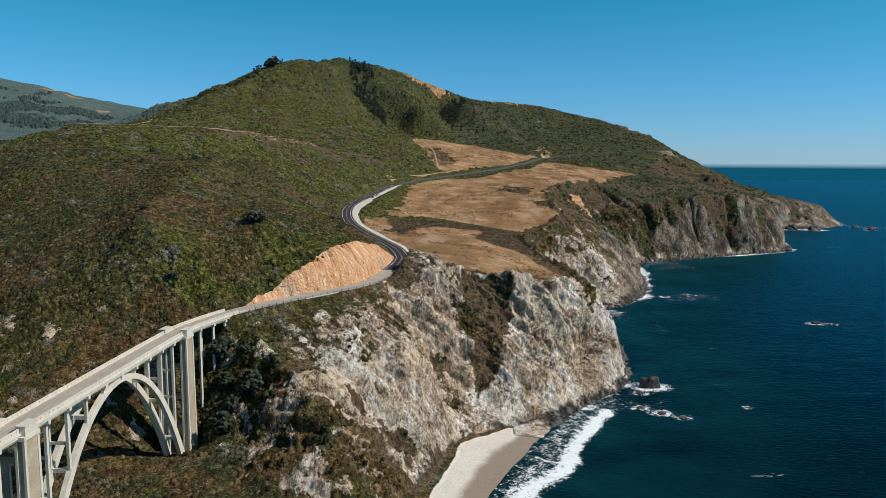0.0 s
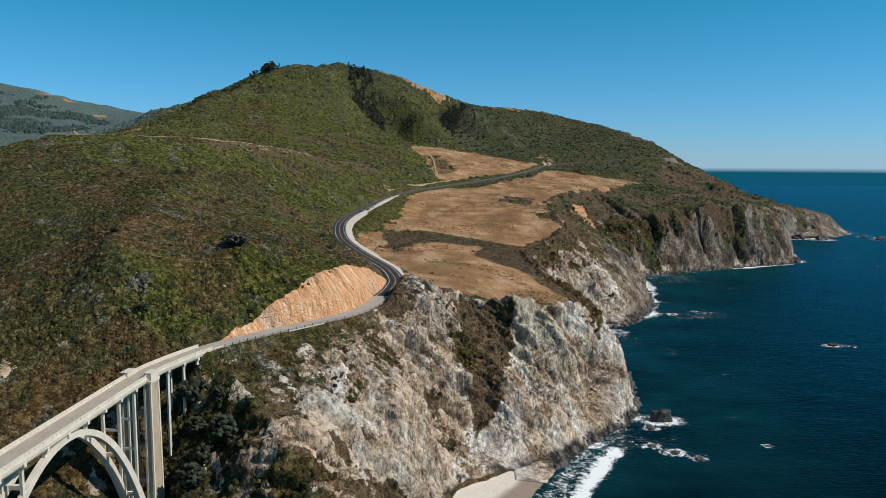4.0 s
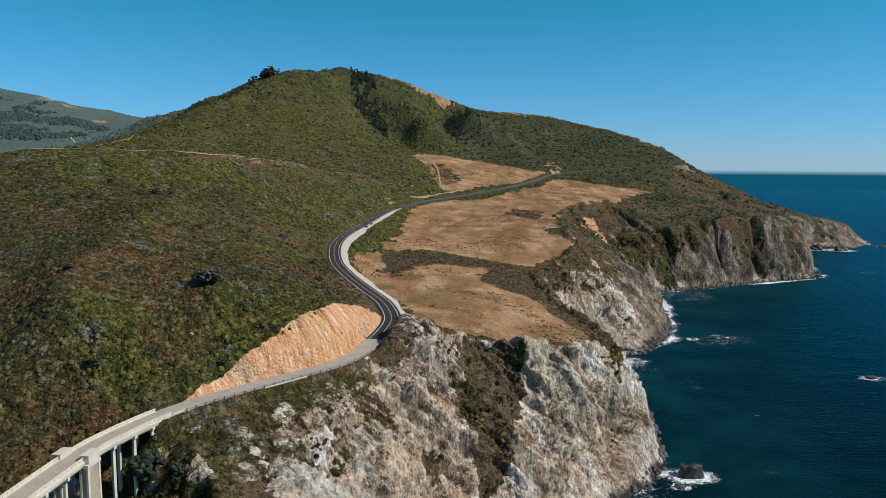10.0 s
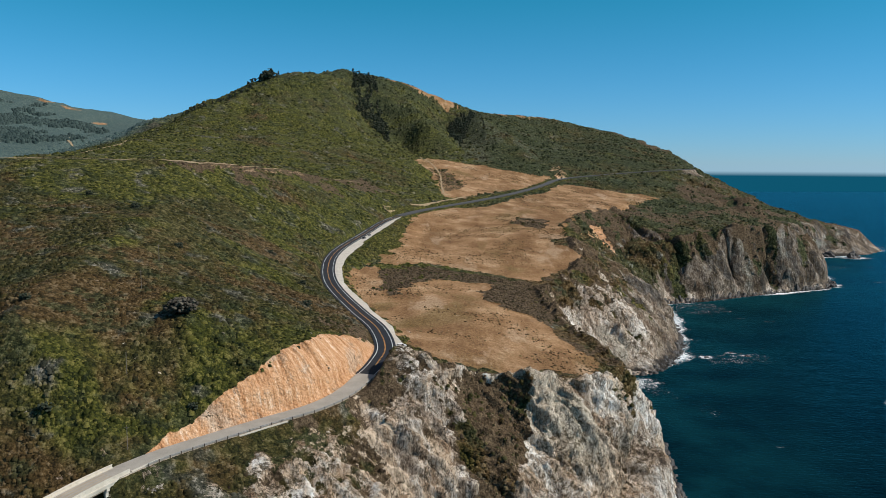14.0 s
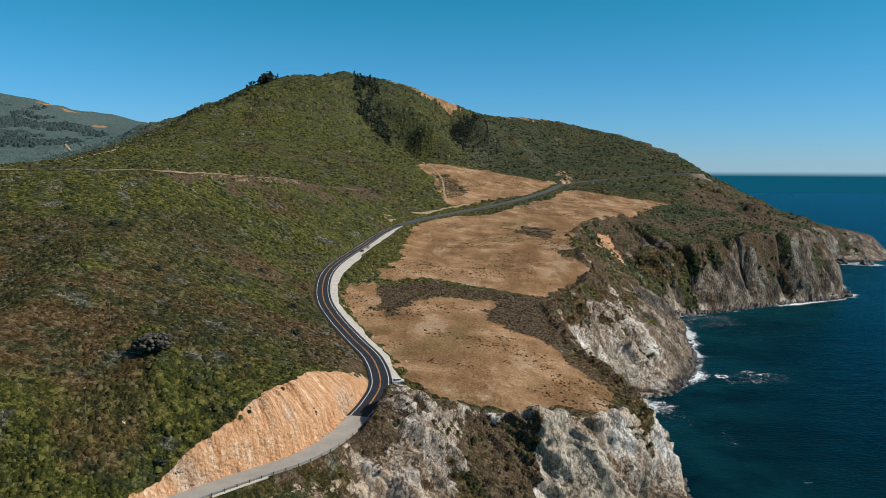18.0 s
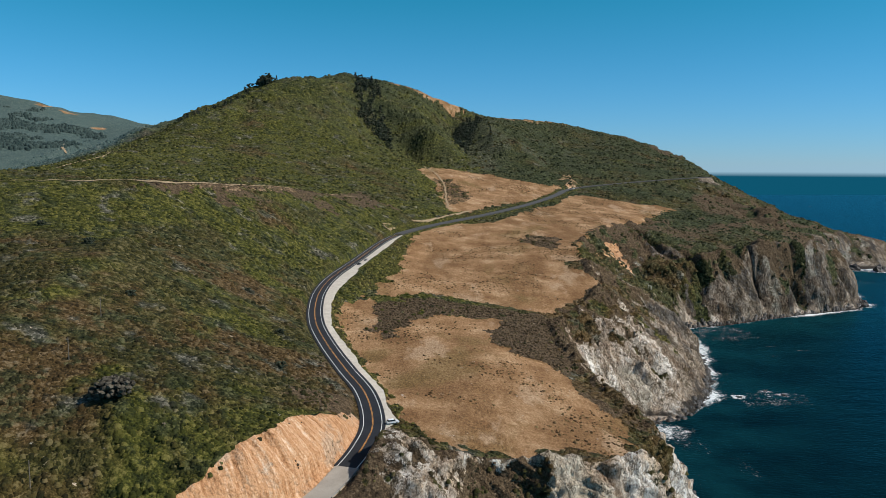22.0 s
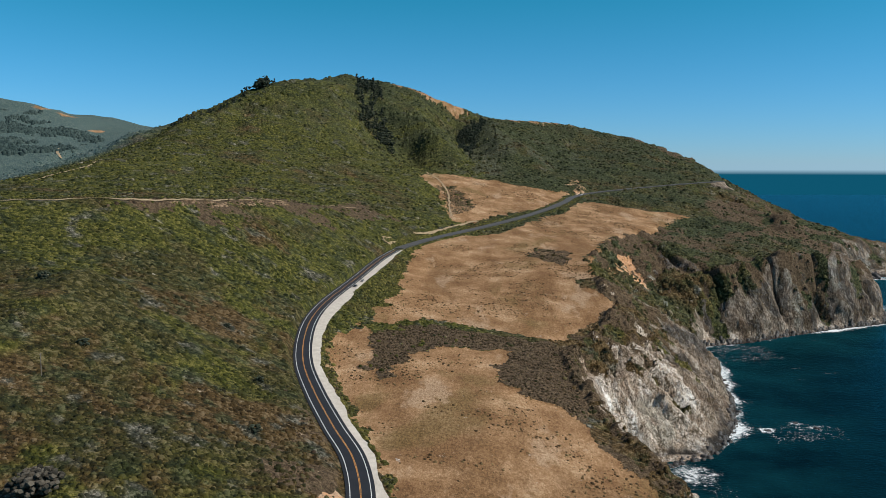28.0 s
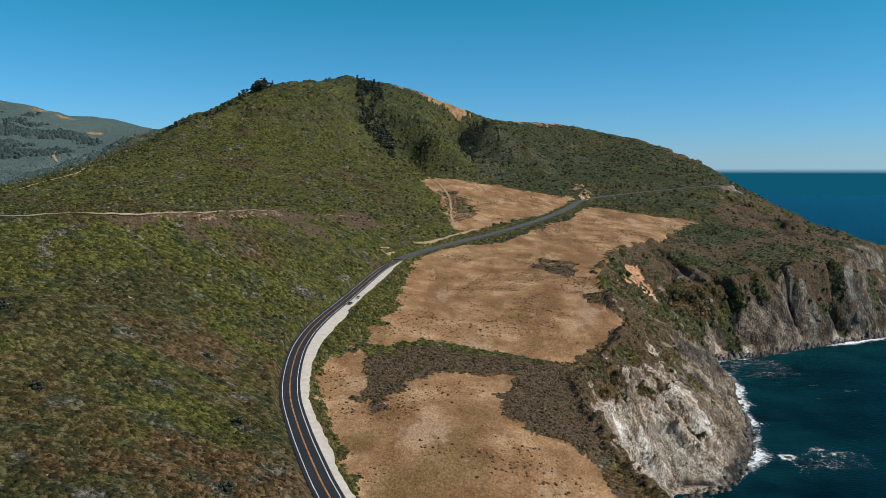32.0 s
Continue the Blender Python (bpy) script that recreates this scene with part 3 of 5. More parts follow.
def drape(x0, x1, y0, y1, h, lines, rim=None):
    """A skin stretched over the break lines, on an even grid, from coarse to fine."""
    z = None
    for k in (16, 8, 4, 2, 1):
        s = h * k
        nx, ny = int((x1 - x0) / s) + 1, int((y1 - y0) / s) + 1
        gx, gy = np.meshgrid(x0 + s * np.arange(nx), y0 + s * np.arange(ny), indexing="ij")
        sea = ~inside(gx, gy, LAND)
        off, _ = line_distance(gx, gy, SHORE)
        held, want, count = sea.copy(), np.where(sea, -np.minimum(14, 0.4 * off), 0.0), np.zeros((nx, ny))
        total = np.zeros((nx, ny))
        for pts in lines:
            p = along(pts, s * 0.5)
            i, j = np.round((p[:, 0] - x0) / s).astype(int), np.round((p[:, 1] - y0) / s).astype(int)
            ok = (i >= 0) & (i < nx) & (j >= 0) & (j < ny)
            np.add.at(total, (i[ok], j[ok]), p[ok, 2])
            np.add.at(count, (i[ok], j[ok]), 1)
        on = count > 0
        want[on], held = (total[on] / count[on]), held | on
        if rim is not None:
            edge = np.zeros((nx, ny), bool)
            edge[0, :] = edge[-1, :] = edge[:, 0] = edge[:, -1] = True
            edge &= ~held
            want[edge], held = rim(gx[edge], gy[edge]), held | edge
        if z is None:
            z = np.full((nx, ny), float(want[held].mean()))
        else:
            z = sample(z, x0, y0, s * 2, gx, gy)
        z[held] = want[held]
        for _ in range(260 if k > 1 else 90):
            p = np.pad(z, 1, mode="edge")
            z = 0.25 * (p[2:, 1:-1] + p[:-2, 1:-1] + p[1:-1, 2:] + p[1:-1, :-2])
            z[held] = want[held]
    for _ in range(1):
        p = np.pad(z, 1, mode="edge")
        z = 0.5 * z + 0.125 * (p[2:, 1:-1] + p[:-2, 1:-1] + p[1:-1, 2:] + p[1:-1, :-2])
    return z


ROAD_LINE, FAR_LINE = curve(ROAD, 2.0), curve(ROAD_FAR, 4.0)
BENCH = ROAD_LINE[ROAD_LINE[:, 1] > 312]
LINES = list(BREAKS.values()) + [BENCH, FAR_LINE]
WX, WY, WH = -2600.0, -200.0, 14.0
WIDE = drape(WX, 1000, WY, 3500, WH, LINES)
NX, NY, NH = -430.0, 40.0, 2.5
NEAR = drape(NX, 560, NY, 1130, NH, LINES, rim=lambda x, y: sample(WIDE, WX, WY, WH, x, y))


def bare_height(x, y):
    """The draped ground without its small relief."""
    a = sample(WIDE, WX, WY, WH, x, y)
    b = sample(NEAR, NX, NY, NH, x, y)
    w = np.minimum(np.minimum(x - NX, 560 - x), np.minimum(y - NY, 1130 - y))
    w = np.clip(w / 60, 0, 1)
    return a + (b - a) * w


FIELD_LOW = [(-31, 620), (-16, 620), (-2, 634), (28, 646), (35, 638), (29, 604), (24, 582), (34, 563), (50, 562), (60, 541), (65, 521), (75, 514), (80, 496), (73, 456), (67, 442), (49, 434), (37, 426), (21, 421), (5, 417), (-8, 428), (-20, 458), (-33, 503), (-49, 562), (-60, 584), (-66, 625), (-60, 670), (-50, 636), (-38, 584), (-30, 568), (-22, 583)]
FIELD_MAIN = [(-30, 961), (37, 1004), (98, 1107), (194, 1313), (242, 1293), (324, 1293), (302, 1235), (213, 1083), (158, 1008), (137, 959), (112, 858), (108, 807), (121, 771), (105, 739), (87, 718), (62, 687), (43, 688), (23, 692), (3, 698), (-14, 697), (-29, 687), (-40, 672), (-58, 674), (-43, 758), (-43, 852)]
FIELD_UP = [(-59, 1302), (-40, 1349), (-13, 1370), (32, 1374), (85, 1360), (130, 1358), (172, 1385), (156, 1284), (88, 1170), (48, 1108), (12, 1059), (-8, 1049), (-13, 1121), (-27, 1238), (-49, 1275)]
HEATH = [(-51, 641), (-39, 663), (-13, 683), (23, 682), (42, 680), (66, 683), (82, 681), (65, 566), (58, 543), (50, 562), (34, 561), (24, 580), (36, 639), (28, 648), (-2, 634), (-16, 620), (-22, 583), (-30, 568), (-38, 584)]
HOLLOW = [(66, 919), (82, 938), (106, 935), (110, 893), (101, 866), (83, 889)]
SKY_RIDGE = [(-270, 2007), (-127, 2000), (-36, 2020), (60, 2111), (258, 2291), (517, 2560), (560, 2200), (525, 1800), (450, 1600)]
RED_SCAR = [(137, 900), (161, 988), (180, 1005), (185, 997), (191, 981), (190, 947), (173, 918), (164, 922), (148, 910)]
CUT_BANK = [(-89, 325), (-86, 333.5), (-80, 343), (-71.5, 354), (-62, 369), (-54, 382), (-49, 390), (-44.5, 405), (-37.5, 413), (-32, 434), (-26, 432), (-27, 405), (-31, 388), (-38, 373), (-48, 361), (-60, 350), (-74, 337)]
ROCK_FACE = [(-62, 331), (-49, 351), (-35, 369), (-18, 380), (-2, 400), (8, 404), (14, 395), (24, 350), (12, 330), (-1, 311), (-10, 306), (-22, 304), (-34, 302), (-48, 300), (-58, 314)]
CHUTE = [(13, 409), (41, 425), (39, 406), (31, 388), (28, 367), (20, 353), (19, 352), (12, 366), (4, 378), (7, 393)]
ROAD_BANK = [(182, 1467), (195, 1487), (199, 1432), (212, 1397), (177, 1374)]
TALUS = [(-46, 292), (-39, 287), (-22, 264), (-15, 254), (-20, 246), (-32, 260), (-41, 276)]
BEACH = [(-80, 150), (-45, 190), (-10, 258), (0, 285), (8, 325), (20, 334), (33, 346), (44, 338), (60, 300), (60, 150)]
# Brush on the slope turned from the sun; its shade goes into the colour.
SHADED_BRUSH = [(-9, 1797), (20, 1960), (57, 1960), (80, 1850), (107, 1697), (111, 1524), (70, 1421), (28, 1432), (14, 1532), (-4, 1574)]
DARK_SPUR = [(150, 1960), (240, 1960), (250, 1700), (225, 1530), (160, 1520), (130, 1600)]
LUSH = [(-125, 1444), (-95, 1700), (-60, 1719), (-26, 1514), (-53, 1349), (-95, 1333)]
FIELD_SCRUB = [(-24, 1266), (-3, 1276), (25, 1188), (16, 1119), (-5, 1073), (-13, 1146)]


def smooth(v, lo, hi):
    u = np.clip((v - lo) / (hi - lo), 0, 1)
    return u * u * (3 - 2 * u)


def arc_of_shore():
    p = np.array(SHORE, float)
    return np.c_[p, np.r_[0, np.cumsum(np.hypot(*np.diff(p, axis=0).T))]]


SHORE_ARC = arc_of_shore()


def ground_at(x, y):
    """Height, and how much of each cover lies there."""
    x, y = np.asarray(x, float), np.asarray(y, float)
    z = bare_height(x, y)
    e = 3.0
    slope = np.hypot(bare_height(x + e, y) - bare_height(x - e, y), bare_height(x, y + e) - bare_height(x, y - e)) / (2 * e)
    shore, _ = line_distance(x, y, SHORE)
    land = inside(x, y, LAND)
    n1, n2 = value_noise(x, y, 0.02, 4, 3), value_noise(x, y, 0.11, 4, 5)
    jx, jy = x + 5 * n2 + 6 * n1, y + 5 * value_noise(x, y, 0.1, 3, 9)
    dry = np.zeros(np.shape(x))
    for f in (FIELD_LOW, FIELD_MAIN, FIELD_UP):
        dry = np.maximum(dry, inside(jx, jy, f))
    d_road, z_road = line_distance(x, y, BENCH)
    d_far, z_far = line_distance(x, y, FAR_LINE)
    ridge, _ = line_distance(x, y, SKY_RIDGE)
    dry = np.maximum(dry, smooth(20 + 22 * n1 + 18 * n2 - ridge, 0, 14) * smooth(y, 1500, 1650) * smooth(x, -215, -140) * smooth(420 - x, 0, 60))
    heath = np.maximum.reduce([inside(jx, jy, HEATH), 0.62 * inside(jx, jy, HOLLOW), 0.55 * inside(jx, jy, FIELD_SCRUB)]).astype(float)
    rim = smooth(230 - shore, 0, 60) * np.where((x > 55) & (y > 480), smooth(slope, 0.1, 0.3), smooth(slope, 0.22, 0.5)) * smooth(x, -75, -45) * smooth(y, 255, 290)
    rim = rim * (1 - np.maximum.reduce([inside(jx, jy, f) for f in (FIELD_LOW, FIELD_MAIN)]))
    heath = np.maximum(heath, rim * smooth(0.6 * n1 + 0.4 * n2 + 0.38, -0.1, 0.5))
    back, _ = line_distance(x, y, [p[:2] for p in BREAKS["hill_east"][3:]])
    dry = np.maximum(dry, smooth(13 + 14 * n1 + 10 * n2 - back, 0, 16) * smooth(-1000 - x, 0, 60))
    path_off, _ = line_distance(x, y, [p[:2] for p in BREAKS["trail"]])
    heath = np.maximum(heath, 0.75 * smooth(16 + 30 * n1 + 12 * n2 - path_off, 0, 10) * smooth(y, 640, 690))
    dry = dry * (1 - heath) * smooth(d_far, 8, 13)
    west = smooth(x, -88, -62)
    coast = smooth(260 - shore, 0, 120)
    # bare rock: all of the western face, the lower cliffs of the capes, broken patches on the north face
    front = smooth(x + 0.1 * (y - 400), 5, 12) * smooth(540 - y, 0, 60)
    front = front * (1 - smooth(y, 428, 450) * smooth(z + 6 * n1, 28, 40))
    _, run = line_distance(x, y, SHORE_ARC)
    runnel = value_noise(run, 0.25 * z, 0.045, 4, 27, 0.6)
    low = np.where(y > 540, smooth(np.where(y > 850, 46, 50) + 22 * n1 + 18 * n2 + np.where(y > 850, 34, 12) * runnel - z, -8, 18), 0)
    face_d, _ = line_distance(x, y, ROCK_FACE + ROCK_FACE[:1])
    face_d = np.where(inside(x, y, ROCK_FACE), face_d, -face_d)
    bareness = 0.42 + 0.5 * smooth(0.7 * n1 + 0.8 * n2 + 0.026 * (40 - z) + 0.25 * value_noise(x, y, 0.3, 2, 29), -0.55, 0.55)
    patch = smooth(face_d + 6 * n1 + 5 * n2, -4, 6) * bareness
    rock = np.maximum(np.maximum(front, low), patch) * smooth(slope, 0.32, 0.55) * coast * west
    cleaver = 0.58 * smooth(0.7 * n1 + 1.1 * n2 - 0.05, 0, 0.7) * smooth(335 - y, 0, 25) * smooth(x, -98, -85) * smooth(slope, 0.3, 0.55) * smooth(z, 3, 8) * smooth(y, 225, 240)
    rock = np.maximum(rock, 0.95 * cleaver)
    bluff = smooth(46 - np.hypot(x - 440, (y - 1585) * 0.8) + 14 * n1 + 10 * n2, 0, 10)
    bluff = bluff * smooth(slope, 0.25, 0.5)
    rock = np.maximum(rock, 0.9 * bluff)
    outcrop = 0.6 * smooth(0.8 * n1 + 1.2 * n2 - 0.55, 0, 0.6) * smooth(350 - y, 0, 50) * smooth(-88 - x, 0, 20) * smooth(y, 225, 240) * smooth(slope, 0.3, 0.6)
    rock = np.maximum(rock, 0.9 * outcrop)
    chute_d, _ = line_distance(x, y, CHUTE + CHUTE[:1])
    chute = smooth(np.where(inside(x, y, CHUTE), chute_d, -chute_d) + 2.5 * n2, -2.0, 2.0)
    rock = rock * (1 - chute)
    rock = np.maximum(rock, 0.5 * np.exp(-((x + 13) / 10) ** 2 - ((y - 399) / 10) ** 2))
    rock = np.maximum(rock, smooth(5 - z, 0, 2) * ((y > 338) & (x > 34) & (y < 1300)))
    # Rock tone by place; the shadowed seaward flanks get their shade in this colour.
    pale = np.where(y < 540, np.where(x > 20, np.where((x > 78) & (y < 470), 0.0, 1.3), 0.1 + 0.9 * smooth(x, -66, -48)), np.where(y < 830, np.where(x + 0.35 * (y - 700) > 158, -0.6, 0.6), -1.5 + 2.0 * smooth(12 + 9 * n2 - z, 0, 10))) + 0.7 * smooth(26 + 8 * n1 - z, 0, 16) * (y < 540) - 0.013 * np.maximum(np.minimum(z, 100) - 36, 0) + 1.6 * bluff
    tide = smooth(4.5 + 2.5 * n2 + 1.5 * n1 - z, 0, 3) * smooth(slope, 0.2, 0.4)
    cut_d, _ = line_distance(x, y, CUT_BANK + CUT_BANK[:1])
    cut_zone = smooth(np.where(inside(x, y, CUT_BANK), cut_d, -cut_d) + 0.9 * n2, -1.0, 1.4)
    cut = np.maximum.reduce([cut_zone, inside(jx, jy, RED_SCAR) * (0.95 - 0.7 * np.abs(n2)), 0.44 * inside(jx, jy, ROAD_BANK)]).astype(float)
    bed = smooth(8.5 - d_road, 0, 2.5)
    beach_d, _ = line_distance(x, y, BEACH + BEACH[:1])
    beach = smooth(np.where(inside(x, y, BEACH), beach_d, -beach_d) + 1.2 * n2, -1.5, 1.5)
    sand = smooth(5.0 - z, 0, 1.4) * smooth(0.5 - slope, 0, 0.2) * np.maximum(beach, smooth(9 + 5 * n2 - np.hypot((x - 120) * 0.8, y - 640), 0, 5))
    wet = smooth(1.75 - z + 0.10 * n2, 0, 0.5)
    # relief: soft brushy lumps on the slopes, ribs and ledges on the rock
    far = smooth(np.hypot(x, y), 900, 2200)
    lump = (0.8 + 3 * far) * value_noise(x, y, 0.035, 4, 11) + 0.35 * value_noise(x, y, 0.3, 2, 12)
    ribs = 1.3 * value_noise(x, y - 0.5 * z, 0.16, 4, 22, 0.6)
    gullies = smooth(y, 1000, 1300) * smooth(slope, 0.12, 0.4) * smooth(ridge, 20, 160) * 15 * (np.abs(value_noise(x, y * 0.5, 0.010, 3, 31)) - 0.3)
    lump = lump + 5.0 * (0.35 - np.abs(value_noise(x, y * 0.45, 0.022, 3, 15))) * smooth(x, 170, 240) * smooth(y, 960, 1020) * smooth(1420 - y, 0, 80) * smooth(shore, 15, 60)
    steep = smooth(slope, 0.35, 0.8) * coast
    calm = np.clip(1 - dry * 0.75, 0, 1) * (1 - sand)
    rough = lump * calm + ribs * steep * (1 - cut) + gullies * (1 - dry)
    _, along_road = line_distance(x, y, np.c_[BENCH[:, :2], 2.0 * np.arange(len(BENCH))])
    rough += cut * (1.5 * (0.4 - np.abs(value_noise(along_road, 0 * x, 0.26, 3, 41))) + 0.3 * value_noise(x, y, 0.4, 2, 42))
    rough *= smooth(np.minimum(d_road, d_far), 5.5, 13) * np.where(land, smooth(shore, 0, 6) * 0.75 + 0.25, 0.2)
    z = z + rough
    z = z + (z_road - 0.25 - z) * smooth(8.0 - d_road, 0, 3.2)
    z = z + (z_far - 0.4 - z) * smooth(10.0 - d_far, 0, 4)
    dirt = np.maximum(smooth(5.0 - d_road, 0, 0.8) * 0.7, 0.44 * inside(x + 2.5 * n2, y + 2.5 * n1, TALUS))
    thick = np.maximum(inside(jx, jy, SHADED_BRUSH), 0.8 * inside(jx, jy, DARK_SPUR))
    lush = inside(jx, jy, LUSH).astype(float)
    return z, dict(thick=thick, lush=lush, dry=dry, rock=rock, cut=cut, sand=sand, wet=wet, dirt=dirt, heath=heath, pale=pale, tide=tide, chain=along_road, warm=np.where(y < 540, 1.0, np.where(y < 830, 0.35, 0.3))), slope


ALCOVE = [(94, 443), (88, 428), (84, 417), (80, 404)]


def crag(x, y, z):
    """How far rock stands out from the cliff: buttresses and chutes that run down the face, broken by ledges."""
    _, s = line_distance(x, y, SHORE_ARC)
    s = s + 0.25 * z
    a = 0.5 - np.abs(value_noise(s, z * 0.22, 0.034, 3, 61, 0.55))
    b = 0.45 - np.abs(value_noise(s + 0.3 * z, z * 0.22, 0.10, 4, 62, 0.6))
    c = value_noise(x + 0.2 * z, y - 0.15 * z, 0.34, 3, 63, 0.6)
    ledge = np.abs(value_noise(s * 0.4, z, 0.12, 3, 64, 0.6))
    f = s / 9.0 + 1.6 * value_noise(s, z * 0.5, 0.05, 4, 65, 0.6)
    fin = f - np.floor(f)
    k = z / 8.0 + 1.5 * value_noise(s, z, 0.06, 4, 66, 0.6)
    shelf = k - np.floor(k)
    grit = 0.45 - np.abs(value_noise(s + 0.5 * z, z * 0.6, 0.30, 3, 67, 0.65))
    alcove = np.exp(-(line_distance(x, y, ALCOVE)[0] / 4.0) ** 2)
    return 0.5 * grit - 9.0 * alcove + np.where(y > 800, 11.0, 7.5) * a + 2.6 * b + 0.7 * c - 0.8 * ledge + 3.4 * np.abs(fin - 0.25) + 0.9 * shelf


def spaced(*stretches):
    """Grid lines: (to, step at the start, step at the end) one after another."""
    at = [stretches[0]]
    for end, s0, s1 in stretches[1:]:
        a, k = at[-1], max(1, int(round((end - at[-1]) / (0.5 * (s0 + s1)))))
        w = np.cumsum(np.linspace(s0, s1, k))
        at += list(a + (end - a) * w / w[-1])
    return np.array(at)


def grid_mesh(name, gx, gy, gz, attrs):
    nx, ny = gx.shape
    me = bpy.data.meshes.new(name)
    co = np.stack([gx, gy, gz], -1).reshape(-1, 3).astype(np.float32)
    idx = np.arange(nx * ny).reshape(nx, ny)
    quads = np.stack([idx[:-1, :-1], idx[1:, :-1], idx[1:, 1:], idx[:-1, 1:]], -1).reshape(-1, 4)
    me.vertices.add(len(co))
    me.vertices.foreach_set("co", co.ravel())
    me.loops.add(quads.size)
    me.loops.foreach_set("vertex_index", quads.ravel().astype(np.int32))
    me.polygons.add(len(quads))
    me.polygons.foreach_set("loop_start", np.arange(0, quads.size, 4, dtype=np.int32))
    me.polygons.foreach_set("loop_total", np.full(len(quads), 4, dtype=np.int32))
    me.polygons.foreach_set("use_smooth", np.ones(len(quads), dtype=bool))
    me.update(calc_edges=True)
    for key, v in attrs.items():
        me.attributes.new(key, "FLOAT", "POINT").data.foreach_set("value", np.asarray(v, np.float32).ravel())
    return me


xs = spaced(-2600, (-700, 60, 16), (-230, 14, 2.8), (-120, 2.4, 1.4), (-70, 1.3, 0.8), (120, 0.72, 0.72), (260, 0.9, 2.4), (560, 2.6, 5), (1000, 6, 40))
ys = spaced(-200, (170, 20, 2.5), (300, 1.8, 0.8), (440, 0.66, 0.66), (720, 0.9, 2.0), (1080, 2.0, 3.2), (1700, 4, 9), (3500, 10, 50))
gx, gy = np.meshgrid(xs, ys, indexing="ij")
gz, cover, g_slope = ground_at(gx, gy)
# push the steep coast out and in along its own slope
dzx, dzy = np.gradient(bare_height(gx, gy), axis=0) / np.gradient(gx, axis=0), np.gradient(bare_height(gx, gy), axis=1) / np.gradient(gy, axis=1)
lean = np.sqrt(1 + dzx ** 2 + dzy ** 2)
g_off, _ = line_distance(gx, gy, SHORE)
g_road = np.minimum(line_distance(gx, gy, BENCH)[0], line_distance(gx, gy, FAR_LINE)[0])
push = crag(gx, gy, gz) * np.where(gy > 560, smooth(g_slope, 0.2, 0.5), smooth(g_slope, 0.34, 0.75)) * smooth(240 - g_off, 0, 110) * smooth(gx, -95, -55) * smooth(g_road, 8, 22) * smooth(gz, 2, 16) * (1 - cover["cut"]) * (1 - cover["dry"])
gx, gy, gz = gx - push * dzx / lean, gy - push * dzy / lean, gz + push / lean
# bare rock stands proud, brush keeps to the chutes
cover["rock"] = np.clip(cover["rock"] + 0.06 * push * (cover["rock"] > 0.02), 0, 1)
ground = new("ground", grid_mesh("ground", gx, gy, gz, cover))
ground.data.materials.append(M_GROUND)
tagged(ground, "coastal hills with chaparral slopes, dry grass terrace and bare sea cliffs", "ground", kind="structure")

# ---------------------------------------------------------------- sea
sx = spaced(-60, (120, 6, 3), (300, 3, 5), (800, 6, 12), (4700, 14, 260))
sy = spaced(-2600, (150, 200, 8), (460, 3.5, 3.5), (760, 4, 4), (1100, 5, 7), (1700, 8, 16), (4900, 20, 250))
ax, ay = np.meshgrid(sx, sy, indexing="ij")
s_off, _ = line_distance(ax, ay, SHORE)
s_land = inside(ax, ay, LAND)
swell = value_noise(ax, ay, 0.02, 3, 51)
patchy = smooth(value_noise(ax, ay, 0.012, 3, 52) + 0.45, 0, 0.8)
foam = np.where(s_land, 0.36, smooth(15 + 14 * swell - s_off, 0, 22) * 0.8) * (0.55 + 0.45 * patchy) * smooth(ay, -100, 150)
foam = np.maximum(foam, 0.42 * smooth(38 + 16 * swell - s_off, 0, 14) * patchy)
foam = foam * (1 - 0.7 * smooth(ay, 430, 460) * smooth(610 - ay, 0, 25) * smooth(175 - ax, 0, 20))
foam = np.maximum(foam, 0.6 * smooth(24 - np.hypot(ax - 142, ay - 628), 0, 16))
foam = np.maximum(foam, smooth(ay, 600, 660) * (0.76 * smooth(13 + 9 * swell - s_off, 0, 13) + 0.40 * smooth(60 + 40 * swell - s_off, 0, 40) * patchy))
near_beach = (ay > 200) & (ay < 378) & (ax < 110)
roll = 0.5 + 0.5 * np.cos((s_off + 4 * swell) / 3.1)
surf = 0.50 + 0.16 * roll + 0.4 * np.exp(-((s_off - 11 - 6 * swell) / 3.8) ** 2)
foam = np.where(near_beach & ~s_land, np.maximum(foam * 0.4, surf * smooth(20 + 6 * swell - s_off, 0, 6)), foam)
SEA_ROCKS = [(119, 418, 7.5, 6), (103, 421, 4.5, 3), (110, 405, 3, 1.5), (298, 586, 5, 1.6), (312, 583, 3, 1), (247, 707, 3, 1.0), (212, 702, 3, 0.8), (237, 717, 2.5, 0.8), (113, 373, 4, 1), (104, 381, 3, 1), (122, 366, 3, 0.8), (161, 382, 2, 0.4), (470, 1062, 9, 6), (497, 1068, 6, 4),
             (505, 1085, 8, 5), (655, 1400, 14, 8), (620, 1390, 8, 4), (690, 1385, 16, 9), (800, 1450, 8, 3), (820, 1425, 10, 3), (870, 1440, 9, 2.5), (795, 1385, 9, 3), (216, 800, 4, 1.5)]
for rx, ry, rr, rh in SEA_ROCKS:
    d = np.hypot((ax - rx) * 0.75, ay - ry)
    foam = np.maximum(foam, smooth(rr * 2.3 - d, 0, rr * 1.7) * 0.75)
shoal = smooth(150 - s_off, 0, 150)
az = 0.35 + 0.12 * value_noise(ax, ay, 0.06, 3, 53) * smooth(3000 - ay, 0, 1000)
sea = new("sea", grid_mesh("sea", ax, ay, az, dict(foam=foam, shoal=shoal)))
sea.data.materials.append(M_SEA)
tagged(sea, "dark blue-green ocean with white surf along the rocks", "sea", kind="structure")

